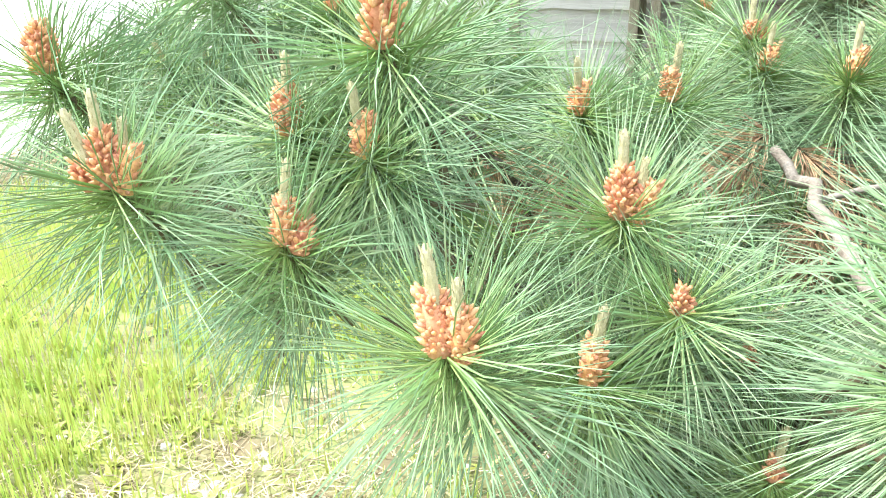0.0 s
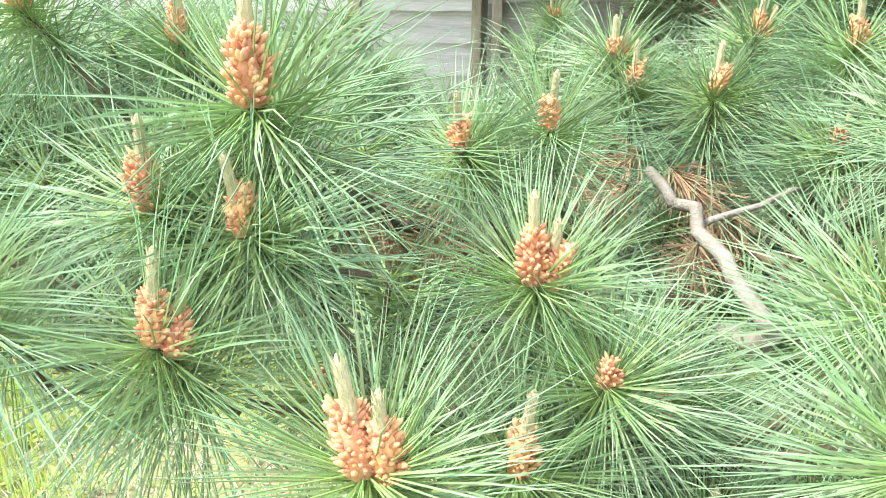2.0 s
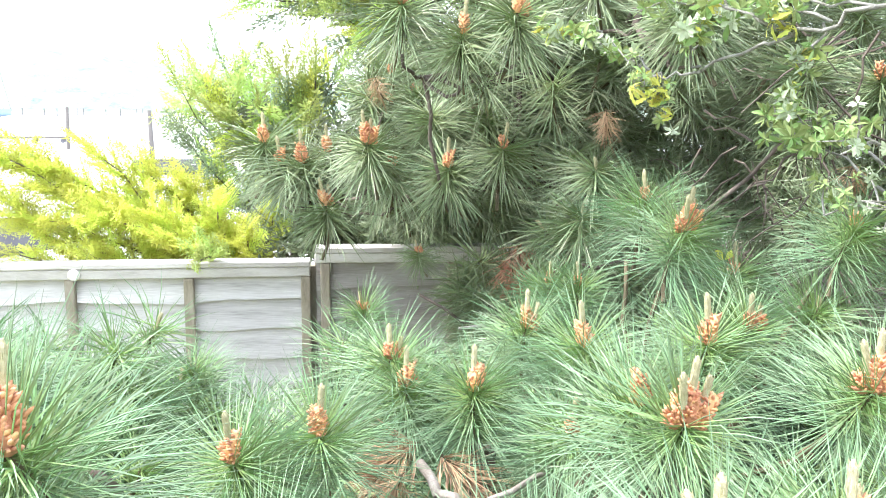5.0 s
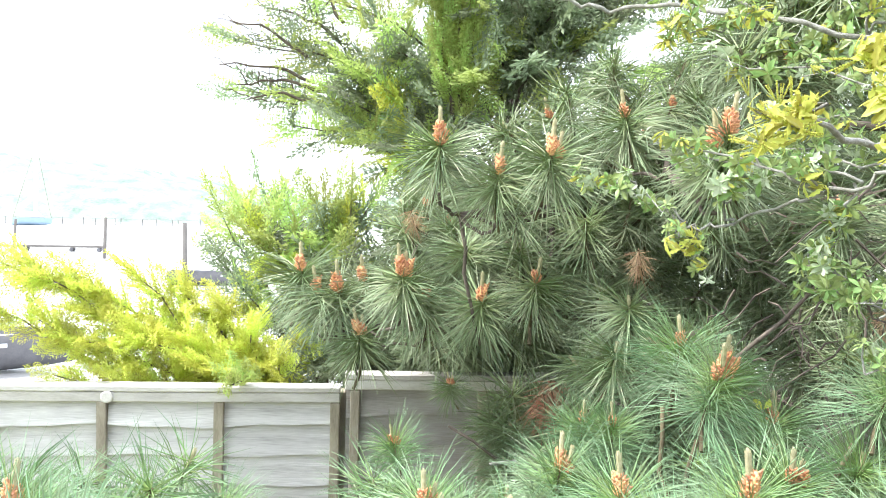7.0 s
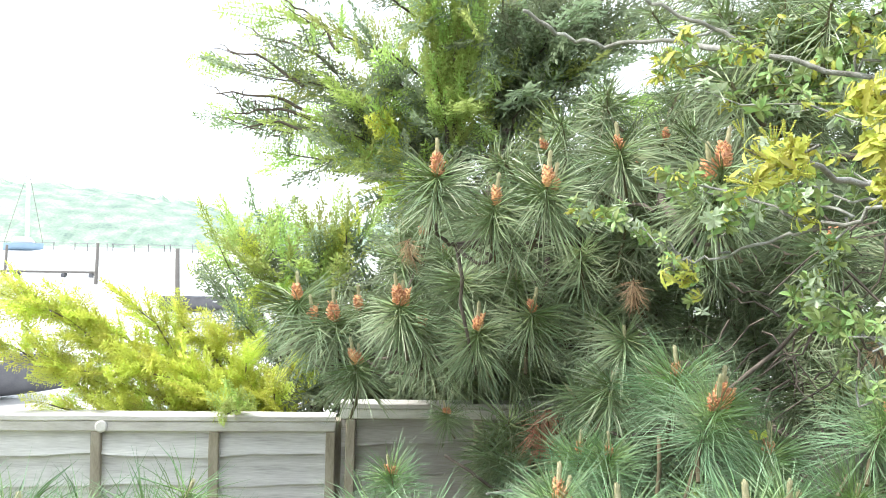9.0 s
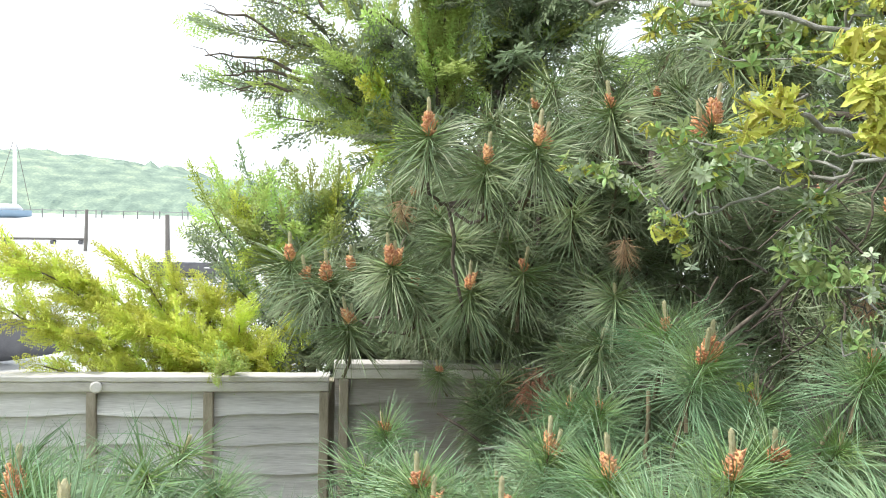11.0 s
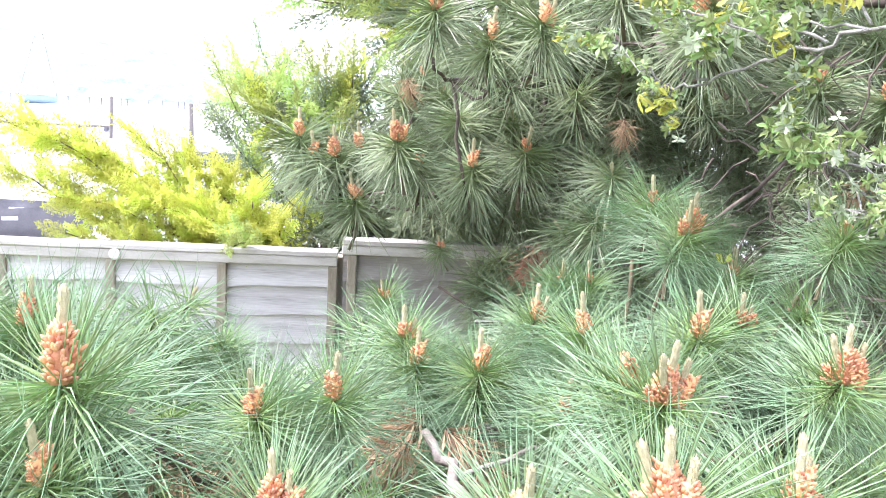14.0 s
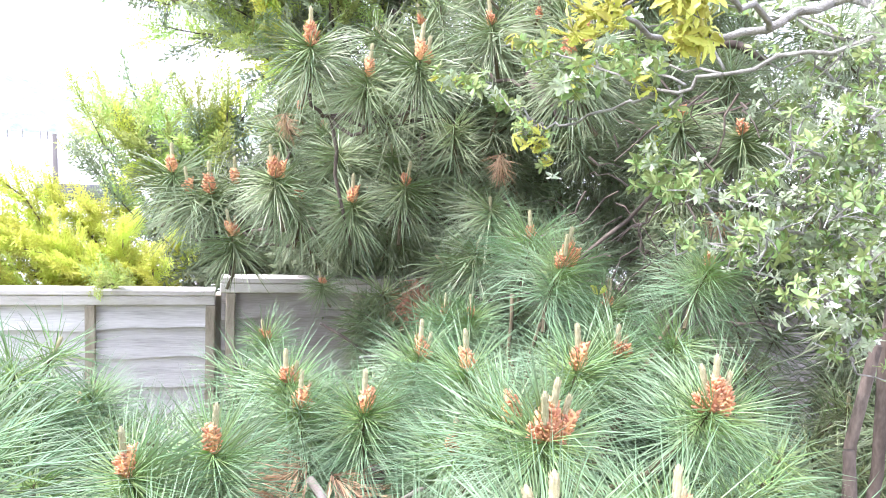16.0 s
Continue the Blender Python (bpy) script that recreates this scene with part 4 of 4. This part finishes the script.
def leafy(tree, a, b, sag, clusters, step, size, radius=0.006, spread=0.06, bark=BARK_GREY, first=0.2, r=rng):
    pts = bent(a, b, sag, 0.02, 8, r)
    g = Geo()
    g.tube(pts, taper(radius, radius * 0.35, 9), 6)
    part("branch", g.mesh("branch", bark, True), tree)
    total = sum((q - p).length for p, q in zip(pts, pts[1:]))
    count = int(total * (1 - first) / step)
    for k in range(count + 1):
        s = first + (1 - first) * k / max(1, count)
        i = min(int(s * 8), 7)
        p = pts[i].lerp(pts[i + 1], s * 8 - i)
        d = rand_dir(r) + Vector((0, 0, 0.4))
        q = p + d.normalized() * r.uniform(0.2, 1.0) * spread
        g = Geo()
        if (q - p).length > 0.03 and k % 3 == 0:
            g.tube([p, p.lerp(q, 0.5) + rand_dir(r) * 0.006, q], [0.002, 0.0017, 0.0013], 4)
            part("twig", g.mesh("twig", bark), tree)
        part("leaf_rosette", r.choice(clusters), tree, Matrix.Translation(q) @ turn_to(d, r.uniform(0, 6.28)) @ Matrix.Scale(size * r.uniform(0.75, 1.2), 4))


shrub = thing("shrub", "leafy green shrub with whitish new leaves beside the pines", "shrub")
SROOT = Vector((1.75, 0.95, 0))
for k in range(3):
    limb(shrub, SROOT + Vector((0.05 * k, 0.04 * k, -0.1)), SROOT + Vector((-0.15 + 0.12 * k, 0.05 * k, 1.3 + 0.2 * k)), 0.02, 0.012, 0, BARK, 0.03, "stem")
MIX = SHRUB + SHRUB_PALE + SHRUB_PALE + WHITE_ROSETTE[:1]
for tip, z0 in (((1.13, 0.97, 1.8), 1.4), ((1.2, 0.9, 1.75), 1.3), ((1.25, 0.86, 1.87), 1.5), ((1.32, 0.76, 2.08), 1.6), ((1.26, 0.7, 1.72), 1.2), ((1.23, 0.78, 1.64), 1.1), ((1.22, 1.08, 1.69), 1.3), ((1.45, 0.85, 2.15), 1.6), ((1.35, 0.8, 1.95), 1.5), ((1.45, 0.95, 1.95), 1.5), ((1.4, 0.75, 1.8), 1.4), ((1.5, 1.0, 2.25), 1.7), ((1.3, 0.82, 1.78), 1.3), ((1.6, 0.9, 2.3), 1.7), ((1.75, 0.8, 2.45), 1.8), ((1.9, 1.1, 2.4), 1.7), ((1.7, 1.2, 2.5), 1.8), ((2.0, 1.3, 2.6), 1.9), ((1.55, 0.75, 2.2), 1.6), ((1.36, 0.95, 1.86), 1.5), ((1.44, 0.9, 1.89), 1.5), ((1.38, 0.95, 1.71), 1.4), ((1.46, 0.9, 1.77), 1.4), ((1.46, 0.95, 1.59), 1.3), ((1.47, 1.1, 2.06), 1.6), ((1.51, 1.0, 2.08), 1.7), ((1.29, 1.0, 1.68), 1.3), ((1.54, 1.2, 1.98), 1.6), ((1.5, 0.93, 1.52), 1.5), ((1.53, 0.9, 1.48), 1.5)):
    spot = SROOT + Vector((-0.1, 0.05, max(z0, tip[2] - 0.12)))
    leafy(shrub, spot, tip, 0.06, MIX, 0.0075, 0.60, 0.005, 0.085, first=0.4)

oak = thing("oak_tree", "oak branch with yellow-green young leaves and bare grey twigs", "oak tree")
OROOT = Vector((2.3, 0.2, 0))
limb(oak, OROOT - Vector((0, 0, 0.2)), OROOT + Vector((-0.1, 0.1, 2.6)), 0.11, 0.07, 0, BARK_GREY, 0.04, "trunk", 10)
limb(oak, OROOT + Vector((-0.1, 0.1, 2.2)), (1.26, 0.82, 2.13), 0.012, 0.0075, 0.06, BARK_GREY, 0.02, "branch")
limb(oak, (1.26, 0.82, 2.13), (1.05, 0.86, 2.06), 0.0078, 0.0055, -0.01, BARK_GREY, 0.012, "branch")
limb(oak, (1.05, 0.86, 2.06), (0.80, 0.80, 2.06), 0.0055, 0.003, -0.01, BARK_GREY, 0.012, "branch")
limb(oak, (1.15, 0.84, 2.08), (0.83, 0.66, 2.06), 0.0055, 0.003, 0.02, BARK_GREY, 0.012, "branch")
for p in ((0.79, 0.79, 2.06), (0.76, 0.80, 2.04), (0.78, 0.66, 2.10), (0.80, 0.65, 2.06), (0.82, 0.66, 2.02), (0.84, 0.67, 2.12), (0.78, 0.63, 2.05)):
    leafy(oak, Vector(p) + Vector((0.04, 0.02, 0.02)), p, 0.0, OAK + [CATKINS], 0.010, 0.66, 0.003, 0.022)
for a, b in (((1.85, 1.75, 2.45), (1.64, 2.0, 2.39)), ((1.9, 1.6, 2.5), (1.73, 1.9, 2.42)), ((2.0, 1.5, 2.4), (1.80, 1.8, 2.40)), ((2.0, 1.5, 2.5), (1.75, 2.0, 2.60)), ((2.0, 1.5, 2.55), (1.85, 1.9, 2.62)), ((2.05, 1.4, 2.5), (1.91, 1.8, 2.57)), ((1.95, 1.5, 2.4), (1.72, 2.15, 2.66))):
    leafy(oak, a, b, 0.02, SHRUB + SHRUB_PALE + OAK[:1] + WHITE_ROSETTE[:1], 0.011, 1.05, 0.005, 0.07, bark=BARK, first=0.1)
# low twisting bough with sparse leaves
BOUGH = [(1.55, 0.9, 2.12), (1.33, 1.11, 2.04), (1.27, 1.24, 2.00), (1.21, 1.42, 1.94), (1.14, 1.48, 1.93), (1.10, 1.57, 1.99)]
for k, (a, b) in enumerate(zip(BOUGH, BOUGH[1:])):
    limb(oak, a, b, 0.0048 - 0.0006 * k, 0.0042 - 0.0006 * k, 0.0, BARK_GREY, 0.011, "branch", 6)
limb(oak, (1.6, 1.3, 2.3), BOUGH[0], 0.010, 0.008, 0.01, BARK_GREY, 0.02, "branch")
UPPER = [(1.6, 1.3, 2.3), (1.34, 1.49, 2.39), (1.25, 1.54, 2.45), (1.13, 1.61, 2.51), (1.05, 1.66, 2.6)]
for k, (a, b) in enumerate(zip(UPPER, UPPER[1:])):
    limb(oak, a, b, 0.0068 - 0.0008 * k, 0.006 - 0.0008 * k, 0.0, BARK_GREY, 0.010, "branch", 5)
limb(oak, OROOT + Vector((-0.1, 0.1, 2.3)), UPPER[0], 0.02, 0.009, 0.03, BARK, 0.02, "branch")
HIGH = [(1.36, 1.83, 2.50), (1.24, 2.01, 2.51), (1.12, 2.07, 2.55), (1.03, 2.09, 2.61)]
limb(oak, UPPER[1], HIGH[0], 0.008, 0.007, 0.0, BARK_GREY, 0.010, "branch", 5)
for a, b in zip(HIGH, HIGH[1:]):
    limb(oak, a, b, 0.006, 0.005, 0.0, BARK_GREY, 0.010, "branch", 5)
for a, b in (((1.34, 1.49, 2.39), (1.20, 1.59, 2.36)), ((1.25, 1.54, 2.45), (1.18, 1.61, 2.38)), ((1.34, 1.49, 2.39), (1.23, 1.44, 2.36)), ((1.5, 1.38, 2.34), (1.45, 1.35, 2.45)), ((1.5, 1.38, 2.34), (1.5, 1.2, 2.40)), ((1.36, 1.83, 2.50), (1.30, 1.85, 2.40))):
    leafy(oak, a, b, 0.01, SHRUB + OAK + OAK[:1], 0.014, 0.8, 0.0035, 0.035, first=0.3)
for a, b in (((1.14, 1.48, 1.94), (1.02, 1.60, 2.02)), ((1.21, 1.42, 1.95), (1.12, 1.36, 2.02)), ((1.27, 1.24, 2.00), (1.20, 1.25, 2.06)), ((1.14, 1.48, 1.93), (1.2, 1.5, 1.84)), ((1.10, 1.57, 1.99), (1.0, 1.7, 2.05)), ((1.3, 1.2, 2.02), (1.33, 1.3, 1.86))):
    leafy(oak, a, b, 0.01, SHRUB + SHRUB_PALE + OAK[:2], 0.013, 0.8, 0.003, 0.03, first=0.3)
for a, b in (((1.30, 1.18, 2.02), (1.12, 1.52, 2.06)), ((1.27, 1.24, 2.00), (1.05, 1.5, 2.10)), ((1.14, 1.48, 1.93), (1.06, 1.42, 1.90)), ((1.33, 1.11, 2.04), (1.3, 1.5, 2.12)), ((1.33, 1.11, 2.05), (1.22, 1.35, 2.18)), ((1.5, 0.95, 2.1), (1.35, 1.4, 2.25)), ((1.5, 0.95, 2.1), (1.2, 1.5, 2.3))):
    leafy(oak, a, b, 0.01, SHRUB + SHRUB_PALE + OAK[:1], 0.020, 0.75, 0.0035, 0.04)

for a, b in (((1.6, 1.3, 1.7), (1.45, 1.50, 1.85)), ((1.6, 1.3, 1.75), (1.38, 1.38, 1.80))):
    leafy(shrub, a, b, 0.02, SHRUB, 0.010, 0.9, 0.004, 0.05, first=0.5)

def build_tangle():
    """Bare crossing twigs in the shaded inside of the crown."""
    r = random.Random(77)
    g = Geo()
    for k in range(90):
        p = Vector((1.80 + r.uniform(-0.28, 0.4), 1.85 + r.uniform(-0.4, 0.4), 1.72 + r.uniform(-0.35, 0.35)))
        d = rand_dir(r) * r.uniform(0.10, 0.30) - Vector((0, 0, 0.06))
        pts = bent(p, p + d, r.uniform(-0.03, 0.03), 0.015, 5, r)
        g.tube(pts, taper(0.0035, 0.0012, 6), 4)
    part("twig_tangle", g.mesh("twig_tangle", BARK), tall)["kind"] = "stuff"


build_tangle()
g = Geo()
g.leaf(Vector((0, 0, 0)), Vector((-0.5, -0.2, 0.6)), Vector((0.3, -1, 0.4)), 0.034, 0.024, 0.3, 0.3, OVATE)
g.leaf(Vector((0.004, 0, 0.002)), Vector((0.3, -0.4, 0.6)), Vector((0.3, -1, 0.4)), 0.026, 0.02, 0.3, 0.3, OVATE)
ob = new("yellow_leaf", g.mesh("yellow_leaf", OAK_LEAF))
ob.matrix_basis = pose(1.345, 1.475, 1.535)
tagged(ob, "yellow fallen leaf caught on a pine shoot", "leaf")

# ---- turf, stones and litter ----
def build_grass():
    r = random.Random(5)
    g = Geo()
    for k in range(44000):
        x, y = (r.uniform(-3.4, 0.9), r.uniform(1.3, 4.4)) if k < 30000 else (r.gauss(0, 2.6), min(r.gauss(1.0, 2.0), 3.2 - 0.2 * abs(k % 7)))
        thin = noise.noise((x * 1.6, y * 1.6, 3))
        if x > 0.15 + 0.3 * thin and y > 0.2 or y > 4.05 + 0.55 * max(0, x + 2.6):
            continue
        if thin < -0.2 and y < 2.4 and r.random() < 0.75:
            continue
        if ((x + 0.5) / 0.55) ** 2 + ((y - 1.75) / 0.38) ** 2 < 1 + thin and r.random() < 0.8:
            continue
        h = r.uniform(0.04, 0.12) * (1.3 + thin)
        a = r.uniform(0, 6.28)
        d = Vector((math.cos(a) * 0.5, math.sin(a) * 0.5, 1))
        g.leaf(Vector((x, y, -0.015)), d, Vector((math.cos(a), math.sin(a), 0.2)), h, 0.007, 0.2, 0.35, (0.8, 1.0, 0.0) if k < 30000 else (1.0, 0.0))
    ob = new("grass", g.mesh("grass", GRASS))
    tagged(ob, "sunlit rough yellow-green lawn grass", "grass", kind="stuff")


build_grass()


def build_weeds():
    """Broad-leaved weeds and dry straw scattered through the thin turf."""
    r = random.Random(15)
    green, dry = Geo(), Geo()
    for k in range(300):
        x, y = r.uniform(-1.9, 0.4), r.uniform(1.2, 3.2)
        if noise.noise((x * 1.3, y * 1.3, 9)) < -0.05:
            continue
        for j in range(9):
            a, o = r.uniform(0, 6.28), r.uniform(0.5, 1.3)
            green.leaf(Vector((x, y, 0.0)), Vector((math.cos(a) * math.sin(o), math.sin(a) * math.sin(o), math.cos(o))), Vector((0, 0, 1)), r.uniform(0.03, 0.08), r.uniform(0.012, 0.024), 0.25, 0.3, (0.1, 0.6, 1.0, 0.7, 0.0))
    for k in range(3000):
        x, y, a = r.gauss(-0.5, 0.45), r.gauss(1.75, 0.32), r.uniform(0, 6.28)
        p = Vector((x, y, r.uniform(0.0, 0.03)))
        dry.tube([p, p + Vector((math.cos(a), math.sin(a), r.uniform(0, 0.3))) * r.uniform(0.03, 0.10)], [0.0022, 0.001], 3, cap=False)
    tagged(new("weeds", green.mesh("weeds", GRASS)), "low broad-leaved yellow-green weeds in the lawn", "weeds", kind="stuff")
    tagged(new("straw", dry.mesh("straw", STRAW)), "dry pale straw and litter in thin turf", "straw", kind="stuff")


build_weeds()
for k in range(70):
    r = fill
    x, y = r.gauss(-0.55, 0.3), r.gauss(1.75, 0.22)
    bm = bmesh.new()
    bmesh.ops.create_icosphere(bm, subdivisions=1, radius=1)
    s = r.uniform(0.008, 0.024)
    for v in bm.verts:
        v.co = Vector((v.co.x * s * 1.3, v.co.y * s, v.co.z * s * 0.5)) * (1 + 0.25 * noise.noise(v.co * 2 + Vector((k, 0, 0))))
    me = bpy.data.meshes.new("stone")
    bm.to_mesh(me)
    bm.free()
    me.materials.append(STONE)
    ob = new("stone", me)
    ob.matrix_basis = pose(x, y, 0.008, 0, 0, r.uniform(0, 360))
    tagged(ob, "small pale stone lying in thin turf", "stone", "stones in the turf")

def build_hay():
    """A flattened bank of dry stems along the edge of the lawn."""
    r = random.Random(31)
    g = Geo()
    for k in range(1500):
        s = r.random()
        x, y = -3.0 + 1.4 * s, 3.85 + 0.83 * s + 0.13 - abs(r.gauss(0, 0.2))
        top = 0.16 * math.exp(-((3.9 + 0.83 * s - y) / 0.2) ** 2)
        p = Vector((x, y, r.uniform(0, top)))
        a = r.gauss(0.5, 0.45) + (math.pi if r.random() < 0.5 else 0)
        q = p + Vector((math.cos(a), math.sin(a), r.uniform(-0.15, 0.2))) * r.uniform(0.12, 0.4)
        q.z = max(q.z, 0.0)
        g.tube([p, p.lerp(q, 0.5) + Vector((0, 0, 0.015)), q], [0.003, 0.0025, 0.001], 3, cap=False)
    tagged(new("hay", g.mesh("hay", STRAW)), "bank of dry brown grass stems where the lawn ends", "dry grass", kind="stuff")


build_hay()
log = Geo()
log.tube(bent((-3.0, 3.98, 0.07), (-1.72, 4.70, 0.06), 0.0, 0.012, 8), taper(0.075, 0.06, 9), 10)
tagged(new("log", log.mesh("log", BARK_PALE, True)), "weathered grey log lying along the edge of the lawn", "log")
for k in range(9):
    stick = Geo()
    x = -2.9 + 0.13 * k
    y = 3.72 + 0.59 * (x + 3.0)
    stick.tube(bent((x, y, 0.03), (x + fill.uniform(-0.1, 0.4), y + fill.uniform(0.05, 0.3), 0.12), 0.03, 0.015, 5, fill), taper(0.009, 0.004, 6), 5)
    tagged(new("stick", stick.mesh("stick", BARK)), "dry brown stick lying in the grass", "stick", "sticks on the bank")
